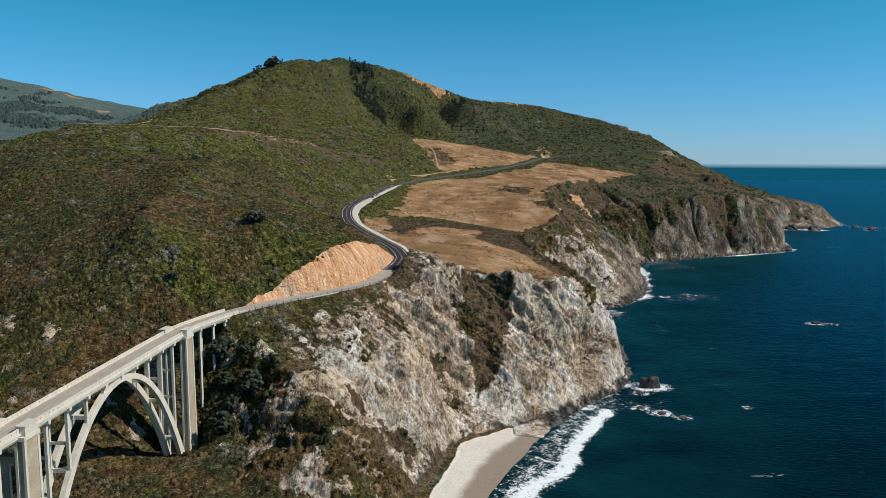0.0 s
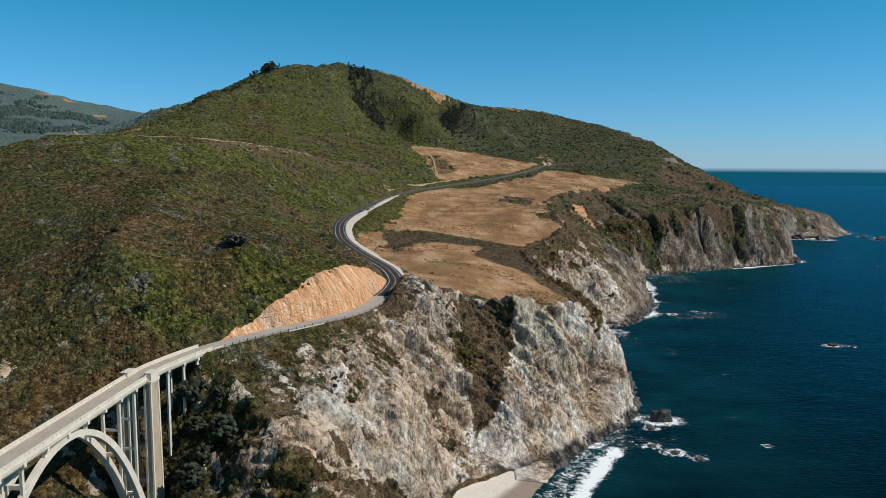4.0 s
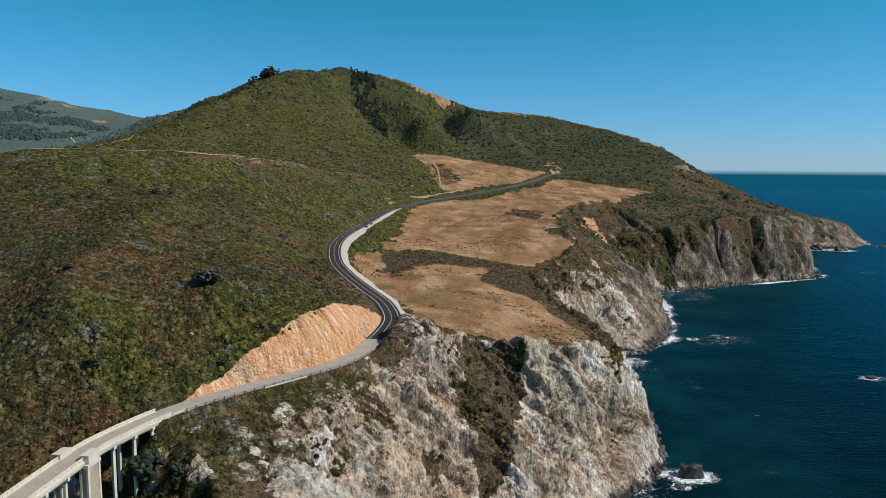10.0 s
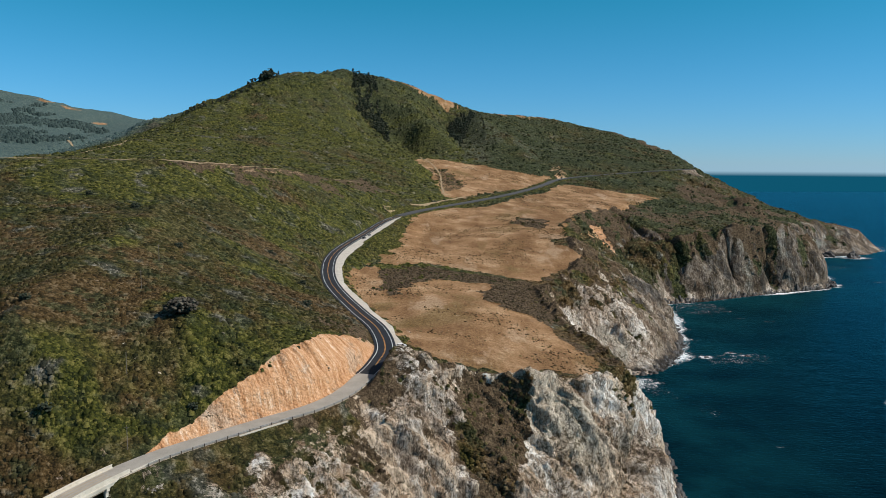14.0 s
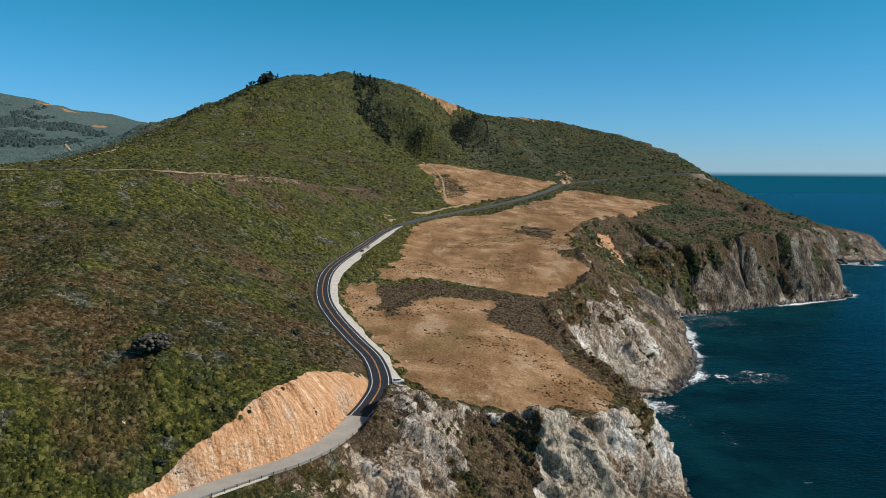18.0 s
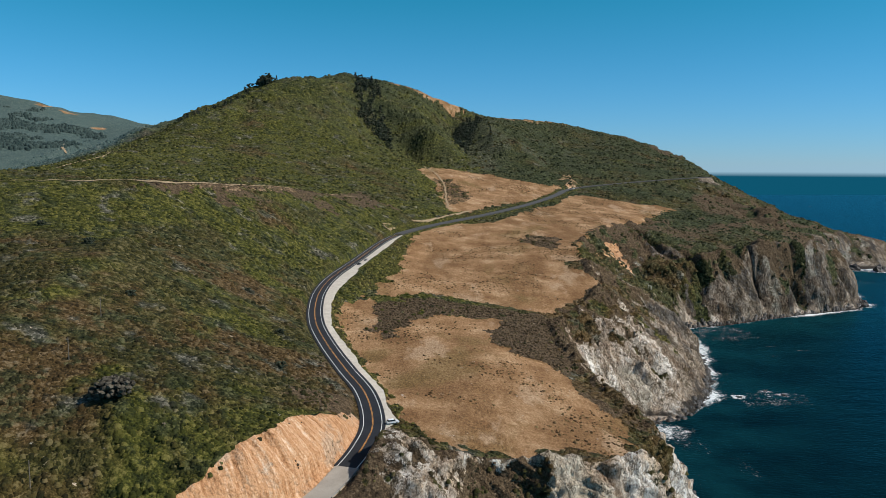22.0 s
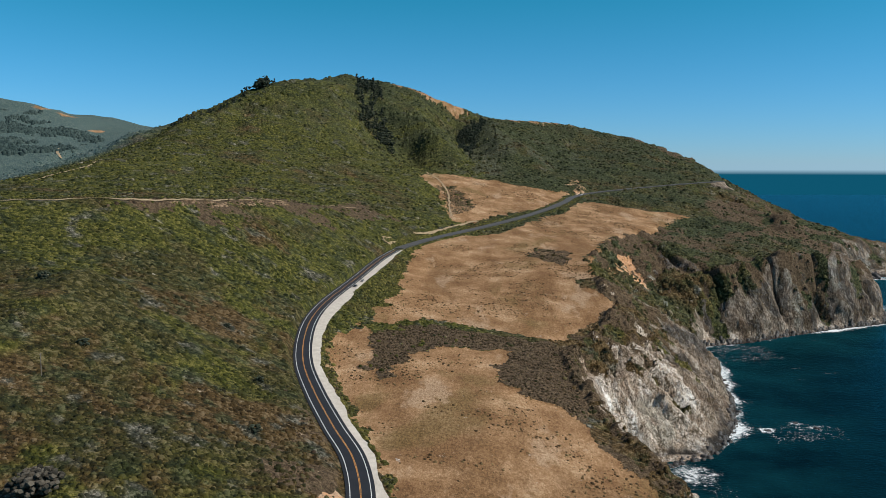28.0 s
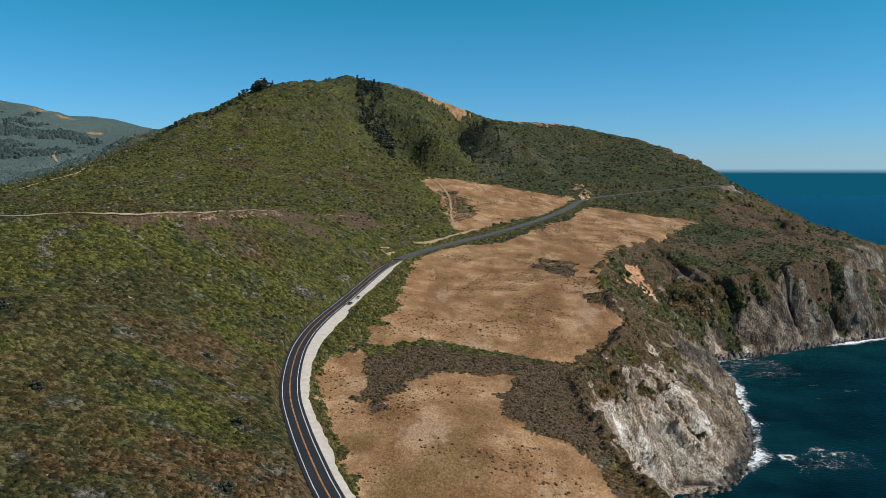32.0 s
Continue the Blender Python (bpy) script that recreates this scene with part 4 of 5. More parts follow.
# ---------------------------------------------------------------- building helpers
def part(name, bm, mat, parent=None, label=""):
    me = bpy.data.meshes.new(name)
    bm.normal_update()
    bm.to_mesh(me)
    bm.free()
    me.materials.append(mat)
    ob = new(name, me)
    ob.parent = parent
    if label:
        ob["label"] = label
    return ob


def empty(name, at=(0, 0, 0), rz=0.0):
    ob = new(name)
    ob.empty_display_size = 1.0
    ob.matrix_world = pose(*at, 0, 0, rz)
    return ob


def ribbon(name, line, left, right, lift, mat, parent=None, thick=0.0, label=""):
    """A strip along a line from its left to its right offset, with a thickness downwards."""
    t = np.gradient(line[:, :2], axis=0)
    t /= np.linalg.norm(t, axis=1)[:, None]
    nrm = np.stack([t[:, 1], -t[:, 0]], 1)
    bm = bmesh.new()
    rows = []
    for k in range(len(line)):
        l = left[k] if hasattr(left, "__len__") else left
        r = right[k] if hasattr(right, "__len__") else right
        a, b = line[k, :2] + nrm[k] * l, line[k, :2] + nrm[k] * r
        z = line[k, 2] + lift
        row = [bm.verts.new((*a, z)), bm.verts.new((*b, z))]
        if thick:
            row += [bm.verts.new((*b, z - thick)), bm.verts.new((*a, z - thick))]
        rows.append(row)
    for p, q in zip(rows, rows[1:]):
        n = len(p)
        for i in range(n if thick else 1):
            j = (i + 1) % n
            bm.faces.new((p[i], p[j], q[j], q[i]))
    if thick:
        bm.faces.new(rows[0][::-1])
        bm.faces.new(rows[-1])
    bmesh.ops.recalc_face_normals(bm, faces=bm.faces)
    ob = part(name, bm, mat, parent, label)
    return ob


def box(bm, x0, x1, y0, y1, z0, z1, top=1.0):
    """A block, narrowed towards its top by the given factor."""
    cx, cy = (x0 + x1) / 2, (y0 + y1) / 2
    v = [bm.verts.new((cx + (x - cx) * f, cy + (y - cy) * f, z)) for z, f in ((z0, 1.0), (z1, top)) for x, y in ((x0, y0), (x1, y0), (x1, y1), (x0, y1))]
    for f in ((3, 2, 1, 0), (4, 5, 6, 7), (0, 1, 5, 4), (1, 2, 6, 5), (2, 3, 7, 6), (3, 0, 4, 7)):
        bm.faces.new([v[i] for i in f])


# ---------------------------------------------------------------- highway
road = empty("road")
tagged(road, "two-lane coastal highway winding along the terrace", "road", kind="structure")
ys_line = ROAD_LINE[:, 1]
OLD = ROAD_LINE[(ys_line > 310) & (ys_line < 398)]
NEWL = ROAD_LINE[ys_line > 395]
ribbon("old_asphalt", OLD, -3.9, 4.1, 0.02, M_OLDROAD, road, 0.3, "worn grey asphalt")
ribbon("old_asphalt", ROAD_LINE[ys_line < 94], -3.6, 3.6, 0.3, M_OLDROAD, road, 0.8, "worn grey asphalt")
ribbon("new_asphalt", NEWL, -4.7, 4.7, 0.05, M_NEWROAD, road, 0.3, "fresh black asphalt")
ribbon("far_asphalt", FAR_LINE, -4.8, 4.8, 0.7, surface("dark_grey_asphalt", (0.055, 0.055, 0.055), (0.10, 0.098, 0.095), 0.1, 0.9, 0.2, 1.0, 0.1, 0.02), road, 1.2)
ribbon("edge_line", NEWL, -3.45, -3.2, 0.062, M_WHITE, road)
ribbon("edge_line", NEWL, 3.2, 3.45, 0.062, M_WHITE, road)
ribbon("centre_line", NEWL[NEWL[:, 1] > 404], -0.24, -0.08, 0.062, M_YELLOW, road)
ribbon("centre_line", NEWL[NEWL[:, 1] > 404], 0.08, 0.24, 0.062, M_YELLOW, road)
k = NEWL[:, 1]
wide = 4.7 + np.interp(k, [395, 425, 432, 440, 480, 540, 600, 640, 690, 705, 712, 722, 748, 752, 765, 850, 880, 905], [0.3, 1.2, 4.5, 1.5, 3.2, 3.4, 4.5, 6.5, 9.0, 8.0, 6.0, 5.5, 5.5, 5.0, 5.5, 5.0, 2, 1])
wide = wide + 0.6 * value_noise(k, k * 0, 0.05, 3, 91) + 0.5 * value_noise(k, k * 0, 0.3, 2, 92)
shoulder = ribbon("shoulder", NEWL, 4.5, wide, 0.0, M_GRAVEL, None, 0.3)
tagged(shoulder, "pale bare gravel shoulder beside the black road", "shoulder", kind="structure")

# ---------------------------------------------------------------- the arch bridge
NARROW = 0.74
DECK = ROAD_LINE[(ROAD_LINE[:, 1] > 92) & (ROAD_LINE[:, 1] < 316)]
TOWERS, BAY = (177.0, 278.0), 10.1


def deck_at(y):
    """x, height and heading of the deck's centre line at y."""
    x = np.interp(y, DECK[:, 1], DECK[:, 0])
    z = np.interp(y, DECK[:, 1], DECK[:, 2])
    dx = np.interp(y + 1, DECK[:, 1], DECK[:, 0]) - np.interp(y - 1, DECK[:, 1], DECK[:, 0])
    return x, z, math.degrees(math.atan2(-dx, 2))


def low_ground(x, y):
    return float(ground_at(np.array([x]), np.array([y]))[0][0])


bridge = empty("arch_bridge")
tagged(bridge, "tall pale concrete open-spandrel arch bridge over a canyon", "bridge")
def span(name, left, right, lift, mat, parent, thick=0.0, label=""):
    """A strip of the bridge, given for a full-width road."""
    return ribbon(name, DECK, left * NARROW, right * NARROW, lift, mat, parent, thick, label)


span("deck", -5.2, 5.2, -0.03, M_CONC, bridge, 1.3)
span("roadway", -4.3, 4.3, 0.0, M_OLDROAD, bridge, 0.02, "worn grey deck surface with tyre streaks")
for o in (-2.9, -1.0, 1.0, 2.9):
    span("tyre_track", o - 0.35, o + 0.35, 0.006, M_CONC_STAIN_SHADE, bridge)
for side in (-1, 1):
    a, b = sorted((side * 4.75, side * 5.15))
    span("top_rail", a, b, 1.15, M_CONC, bridge, 0.28)
    span("parapet_panel", side * 4.95 - 0.06, side * 4.95 + 0.06, 0.9, M_CONC, bridge, 0.7)
    span("curb", min(side * 4.35, side * 5.2), max(side * 4.35, side * 5.2), 0.25, M_CONC, bridge, 0.3)
    span("fascia", min(side * 5.2, side * 5.6), max(side * 5.2, side * 5.6), -0.15, M_CONC, bridge, 0.45)
bm = bmesh.new()
box(bm, -0.17, 0.17, -0.55, 0.55, 0.2, 0.95)
post = part("parapet_post", bm, M_CONC, bridge)
for y in np.arange(96, 314, 2.0):
    x, z, rz = deck_at(y)
    for side in (-1, 1):
        p = post.copy()
        scene.collection.objects.link(p)
        p.matrix_local = pose(x, y, z, 0, 0, rz) @ Matrix.Translation((side * 4.95 * NARROW, 0, 0))
bpy.data.objects.remove(post)


def on_deck(name, bm, mat, y, label=""):
    x, z, rz = deck_at(y)
    for v in bm.verts:
        v.co.x *= NARROW
    ob = part(name, bm, mat, bridge, label)
    ob.matrix_local = pose(x, y, 0, 0, 0, rz)
    return ob


# the two towers: a pair of tapered hollow piers each, joined by a panelled wall
for y in TOWERS:
    x, z, rz = deck_at(y)
    base = 9.0 if y > 200 else 2.0
    for side in (-1, 1):
        bm = bmesh.new()
        box(bm, side * 5.4 - 1.75, side * 5.4 + 1.75, -3.3, 3.3, base, z - 1.9, 0.86)
        # Tan holds weathering and the shaded face; pale strips repeat the sunlit edge.
        pier = on_deck("tower_pier", bm, M_CONC_STAIN_SHADE, y, "tapered concrete pier, weathered and with shade in its colour")
        for ex in (-1, 1):
            for ey in (-1, 1):
                bm = bmesh.new()
                f = 0.86
                v = []
                for zz, g in ((base, 1.03), (z - 1.9, f * 1.035)):
                    cx, cy = side * 5.4 + ex * 1.5 * g, ey * 3.05 * g
                    v.append([bm.verts.new((cx + a * 0.42, cy + b * 0.42, zz)) for a, b in ((-1, -1), (1, -1), (1, 1), (-1, 1))])
                for i in range(4):
                    bm.faces.new((v[0][i], v[0][(i + 1) % 4], v[1][(i + 1) % 4], v[1][i]))
                bm.faces.new(v[0][::-1])
                bm.faces.new(v[1])
                on_deck("corner_strip", bm, M_CONC, y, "pale corner pilaster")
        bm = bmesh.new()
        box(bm, side * 5.5 - 1.9, side * 5.5 + 1.9, -3.3, 3.3, z - 1.9, z - 0.9)
        box(bm, side * 5.6 - 1.6, side * 5.6 + 1.6, -2.6, 2.6, z - 0.9, z + 1.5)
        box(bm, side * 5.6 - 1.8, side * 5.6 + 1.8, -2.8, 2.8, z + 1.5, z + 1.75)
        on_deck("tower_cap", bm, M_CONC, y)
    for zz in np.arange(base + 6, z - 6, 12):
        bm = bmesh.new()
        box(bm, -3.8, 3.8, -1.2, 1.2, zz, zz + 1.6)
        on_deck("tower_strut", bm, M_CONC_STAIN_SHADE, y)

# the arch: two ribs, deeper at the springings
Y0, Y1, CROWN, SPRING = TOWERS[0] + 3.2, TOWERS[1] - 3.2, 62.3, 17.0


def arch_top(y):
    u = (2 * y - Y0 - Y1) / (Y1 - Y0)
    return CROWN - (CROWN - SPRING) * (0.82 * u * u + 0.18 * u ** 4)


for side in (-1, 1):
    bm = bmesh.new()
    rows = []
    for y in np.linspace(Y0, Y1, 49):
        x, _, _ = deck_at(y)
        u = abs((2 * y - Y0 - Y1) / (Y1 - Y0))
        zt, deep = arch_top(y), 1.7 + 1.5 * u ** 2
        e = (arch_top(y + 0.5) - arch_top(y - 0.5))
        n = Vector((0, -e, 1)).normalized()
        lo = Vector((0, y, zt)) - n * deep
        xc = x + side * 3.6 * NARROW
        rows.append([bm.verts.new((xc - 0.75, y, zt)), bm.verts.new((xc + 0.75, y, zt)), bm.verts.new((xc + 0.75, lo.y, lo.z)), bm.verts.new((xc - 0.75, lo.y, lo.z))])
    for p, q in zip(rows, rows[1:]):
        for i in range(4):
            bm.faces.new((p[i], p[(i + 1) % 4], q[(i + 1) % 4], q[i]))
    bm.faces.new(rows[0][::-1])
    bm.faces.new(rows[-1])
    bmesh.ops.recalc_face_normals(bm, faces=bm.faces)
    part("arch_rib", bm, M_CONC, bridge, "slender curved arch rib")
for y in np.linspace(Y0 + 5, Y1 - 5, 8):
    x, _, rz = deck_at(y)
    bm = bmesh.new()
    box(bm, -2.7, 2.7, -0.5, 0.5, arch_top(y) - 1.5, arch_top(y) - 0.3)
    on_deck("arch_strut", bm, M_CONC, y)

# spandrel columns over the arch, with their cross beams
for k in range(1, 10):
    y = TOWERS[0] + k * BAY
    x, z, rz = deck_at(y)
    foot = arch_top(y) - 0.3
    top = z - 2.3
    for side in (-1, 1):
        if top - foot > 0.4:
            bm = bmesh.new()
            box(bm, side * 3.6 - 0.55, side * 3.6 + 0.55, -0.45, 0.45, foot, top)
            on_deck("spandrel_column", bm, M_CONC, y)
    bm = bmesh.new()
    box(bm, -5.3, 5.3, -0.55, 0.55, z - 2.35, z - 1.3)
    on_deck("cross_beam", bm, M_CONC, y)
    for zz in np.arange(z - 12, foot + 3, -10):
        bm = bmesh.new()
        box(bm, -3.1, 3.1, -0.35, 0.35, zz, zz + 0.8)
        on_deck("column_strut", bm, M_CONC, y)
# longitudinal girders under the deck
for o in (-4.2, -1.5, 1.5, 4.2):
    span("girder", o - 0.3, o + 0.3, -1.3, M_CONC_STAIN_SHADE, bridge, 0.7)
# approach bents at both ends
for y in [291.0, 299.5, 307.0] + [TOWERS[0] - BAY * k for k in range(1, 8)]:
    x, z, rz = deck_at(y)
    for side in (-1, 1):
        bm = bmesh.new()
        box(bm, side * 4.0 - 0.5, side * 4.0 + 0.5, -0.5, 0.5, min(z - 3, low_ground(x + side * 3, y) - 2.5), z - 2.3)
        on_deck("bent_column", bm, M_CONC, y)
    bm = bmesh.new()
    box(bm, -5.2, 5.2, -0.55, 0.55, z - 2.35, z - 1.3)
    on_deck("bent_cap", bm, M_CONC, y)
# south abutment with its splayed wing wall
x, z, rz = deck_at(313)
bm = bmesh.new()
box(bm, -5.4, 5.4, -2.0, 4.0, z - 9, z - 1.3)
box(bm, 4.6, 5.5, 2.0, 13.0, z - 6.5, z + 0.3)
on_deck("abutment", bm, M_CONC, 313.0, "pale concrete abutment with wing wall")

# ---------------------------------------------------------------- guard rail on the outer side of the old road
rail = empty("guard_rail")
tagged(rail, "low dark timber-post guard rail along the outer road edge", "guard rail")
M_RAIL = surface("dull_galvanised_steel", (0.24, 0.23, 0.21), (0.40, 0.38, 0.35), 0.8, 0.55, 0.4, 5.0, 0.1, 0.01)
M_POST = surface("dark_timber", (0.05, 0.035, 0.025), (0.11, 0.08, 0.06), 1.0, 0.9, 0.2, 6.0, 0.3, 0.02)
EDGE = ROAD_LINE[(ys_line > 318) & (ys_line < 392)]
ribbon("beam", EDGE, 4.35, 4.50, 0.75, M_RAIL, rail, 0.30)
bm = bmesh.new()
box(bm, -0.12, 0.12, -0.12, 0.12, -0.7, 0.78)
post = part("post", bm, M_POST, rail)
t2 = np.gradient(EDGE[:, :2], axis=0)
t2 /= np.linalg.norm(t2, axis=1)[:, None]
for k in range(0, len(EDGE), 2):
    p = post.copy()
    scene.collection.objects.link(p)
    p.matrix_local = pose(EDGE[k, 0] + t2[k, 1] * 4.62, EDGE[k, 1] - t2[k, 0] * 4.62, EDGE[k, 2])
bpy.data.objects.remove(post)
# retaining wall below the road edge, pale concrete
wall_bit = ROAD_LINE[(ys_line > 343) & (ys_line < 356)]
retaining = ribbon("retaining_wall", wall_bit, 4.6, 5.3, -0.1, M_CONC, None, 4.2)
tagged(retaining, "short pale concrete retaining wall under the road edge", "wall", kind="structure")

# ---------------------------------------------------------------- brush, as many small mounds
LUMP_SIDES = 5


def mound_mesh(name, at, size, seed, mat, tall=0.75):
    """One mesh of low faceted shrubs: at is n x 3, size n radii."""
    rng = np.random.RandomState(seed)
    n, k = len(at), LUMP_SIDES
    ang = np.linspace(0, 2 * np.pi, k, endpoint=False)[None] + rng.rand(n, 1) * 6.28
    r0, r1 = 1 + 0.35 * (rng.rand(n, k) - 0.5), 0.72 + 0.45 * (rng.rand(n, k) - 0.5)
    h1, h2 = tall * (0.55 + 0.35 * (rng.rand(n, k) - 0.5)), tall * (0.85 + 0.5 * (rng.rand(n) - 0.5))
    sz = size[:, None]
    ring0 = np.stack([at[:, :1] + np.cos(ang) * r0 * sz, at[:, 1:2] + np.sin(ang) * r0 * sz, at[:, 2:] - 0.45 * sz + 0 * ang], -1)
    ring1 = np.stack([at[:, :1] + np.cos(ang + 0.3) * r1 * sz, at[:, 1:2] + np.sin(ang + 0.3) * r1 * sz, at[:, 2:] + h1 * sz], -1)
    top = np.stack([at[:, 0] + 0.3 * size * (rng.rand(n) - 0.5), at[:, 1] + 0.3 * size * (rng.rand(n) - 0.5), at[:, 2] + h2 * size], -1)[:, None]
    co = np.concatenate([ring0, ring1, top], 1).reshape(-1, 3)
    i = np.arange(k)
    j = (i + 1) % k
    tri = np.concatenate([np.stack([i, j, k + j], 1), np.stack([i, k + j, k + i], 1), np.stack([k + i, k + j, np.full(k, 2 * k)], 1)])
    faces = (tri[None] + (np.arange(n) * (2 * k + 1))[:, None, None]).reshape(-1, 3)
    me = bpy.data.meshes.new(name)
    me.vertices.add(len(co))
    me.vertices.foreach_set("co", co.astype(np.float32).ravel())
    me.loops.add(faces.size)
    me.loops.foreach_set("vertex_index", faces.astype(np.int32).ravel())
    me.polygons.add(len(faces))
    me.polygons.foreach_set("loop_start", np.arange(0, faces.size, 3, dtype=np.int32))
    me.polygons.foreach_set("loop_total", np.full(len(faces), 3, dtype=np.int32))
    me.update(calc_edges=True)
    me.materials.append(mat)
    return new(name, me)


GRID = np.stack([gx, gy, gz], -1)
cell = np.linalg.norm(np.cross(GRID[1:, :-1] - GRID[:-1, :-1], GRID[:-1, 1:] - GRID[:-1, :-1]), axis=-1)
CX, CY, CZ = gx[:-1, :-1], gy[:-1, :-1], gz[:-1, :-1]
C_SLOPE = g_slope[:-1, :-1]
C_ROAD = g_road[:-1, :-1]
COV = {k: v[:-1, :-1] for k, v in cover.items()}


def scatter(weight, count, seed):
    """Random places on the ground sheet, by weight per square metre."""
    rng = np.random.RandomState(seed)
    p = (weight * cell).ravel()
    pick = rng.choice(p.size, int(count), p=p / p.sum())
    i, j = np.unravel_index(pick, weight.shape)
    u, v = rng.rand(len(i), 1), rng.rand(len(i), 1)
    return GRID[i, j] * (1 - u) * (1 - v) + GRID[i + 1, j] * u * (1 - v) + GRID[i, j + 1] * (1 - u) * v + GRID[i + 1, j + 1] * u * v, rng


bare = np.maximum.reduce([COV["dry"], COV["cut"], COV["sand"], 0.85 * COV["heath"], (COV["dirt"] > 0.5) * 0.97])
open_land = (1 - bare) * (CZ > 4) * (C_ROAD > 8.5) * inside(CX, CY, [(-900, 160), (-150, 160), (140, 230), (700, 900), (900, 1500), (600, 2700), (-900, 2700)])
clumpy = 0.35 + smooth(value_noise(CX, CY, 0.05, 3, 71), -0.5, 0.6)
dist = np.hypot(CX, CY - 100)
near_trail = line_distance(CX, CY, [p[:2] for p in BREAKS["trail"]])[0]
brush = open_land * clumpy * (near_trail > 3.2) * (1 - smooth(COV["rock"], 0.2, 0.55))


def stuff(ob, label, category):
    return tagged(ob, label, category, kind="stuff")


for lo, hi, count, r0, r1, seed in ((0, 420, 27000, 0.45, 1.35, 1), (420, 800, 27000, 0.7, 1.9, 2), (800, 1300, 17000, 1.1, 2.8, 3), (1300, 2600, 14000, 2.0, 4.6, 4)):
    p, rng = scatter(brush * (dist >= lo) * (dist < hi), count, seed)
    size = r0 + (r1 - r0) * rng.rand(len(p)) ** 2.2
    stuff(mound_mesh("chaparral", p, size, seed, M_BUSH), "dense olive and rust coloured coastal chaparral on the slopes", "scrub")
# the brown heath in the hollow between the fields
hollow = (inside(CX, CY, HEATH) | inside(CX, CY, HOLLOW) | inside(CX, CY, FIELD_SCRUB)).astype(float)
p, rng = scatter(COV["heath"] * hollow, 5200, 11)
stuff(mound_mesh("heath", p, 0.25 + 0.75 * rng.rand(len(p)) ** 2.5, 11, M_HEATH, 0.9), "low dark brown heath between the dry fields", "scrub")
# brown brush that clings to the cliffs
p, rng = scatter(COV["heath"] * (1 - hollow) * (C_ROAD > 8) * (1 - smooth(COV["rock"], 0.35, 0.7)) * (CZ > 6) * np.where(CY < 520, 3.0, 1.0), 9000, 16)
stuff(mound_mesh("cliff_brush", p, (0.4 + 1.1 * rng.rand(len(p)) ** 2) * np.where(p[:, 1] < 520, 0.75, 1.3), 16, M_CLIFFBRUSH, 0.8), "dark brown and olive brush clinging to the sea cliffs", "scrub")
# dark tufts on the dry grass
tufty = COV["dry"] * smooth(value_noise(CX, CY, 0.03, 4, 73), 0.0, 0.7) * (CY < 1500)
p, rng = scatter(tufty, 8500, 12)
stuff(mound_mesh("grass_tufts", p, 0.25 + 0.75 * rng.rand(len(p)) ** 3, 12, M_TUFT, 0.8), "scattered dark tufts on the dry grass field", "grass")
# fresh green shrubs along the outer road edge and the field rims
verge = inside(CX, CY, [(-66, 690), (-64, 745), (-56, 800), (-50, 875), (-43, 881), (-41, 770), (-38, 702), (-60, 672)]) * 1.0
verge = verge + smooth(5 - np.abs(C_ROAD - 11.5), 0, 3) * (CX > np.interp(CY, ROAD_LINE[:, 1], ROAD_LINE[:, 0])) * (CY > 425) * (CY < 640) * 0.9
d_farc = line_distance(CX, CY, FAR_LINE)[0]
verge = verge + 0.5 * smooth(4 - np.abs(d_farc - 10.5), 0, 2) * (CY < 1380)
p, rng = scatter(verge * (COV["dry"] < 0.5), 4500, 13)
stuff(mound_mesh("verge_shrubs", p, 0.4 + 1.0 * rng.rand(len(p)) ** 2, 13, M_GREEN, 0.9), "yellow-green shrubs along the gravel shoulder", "shrub")

# ---------------------------------------------------------------- trees
def lump(bm, at, r, rng, squash=0.75):
    """A ragged leaf clump."""
    g = bmesh.ops.create_icosphere(bm, subdivisions=1, radius=1.0)
    for v in g["verts"]:
        f = r * (0.7 + 0.6 * rng.rand())
        v.co = Vector(at) + Vector((v.co.x * f, v.co.y * f, v.co.z * f * squash))


def trunk_bmesh(height, r, limbs, rng):
    bm = bmesh.new()
    def limb(a, b, ra, rb):
        d = (Vector(b) - Vector(a)).normalized()
        u = d.orthogonal().normalized()
        w = d.cross(u)
        rings = [[bm.verts.new(Vector(c) + (u * math.cos(t) + w * math.sin(t)) * q) for t in (0, 1.05, 2.09, 3.14, 4.19, 5.24)] for c, q in ((a, ra), (b, rb))]
        for i in range(6):
            bm.faces.new((rings[0][i], rings[0][(i + 1) % 6], rings[1][(i + 1) % 6], rings[1][i]))
        bm.faces.new(rings[1])
    limb((0, 0, -1), (0.1, 0, height * 0.8), r, r * 0.4)
    for _ in range(limbs):
        z, t = height * (0.25 + 0.5 * rng.rand()), 6.28 * rng.rand()
        l = height * (0.3 + 0.3 * rng.rand())
        limb((0, 0, z), (math.cos(t) * l, math.sin(t) * l, z + l * 0.45), r * 0.4, r * 0.12)
    return bm


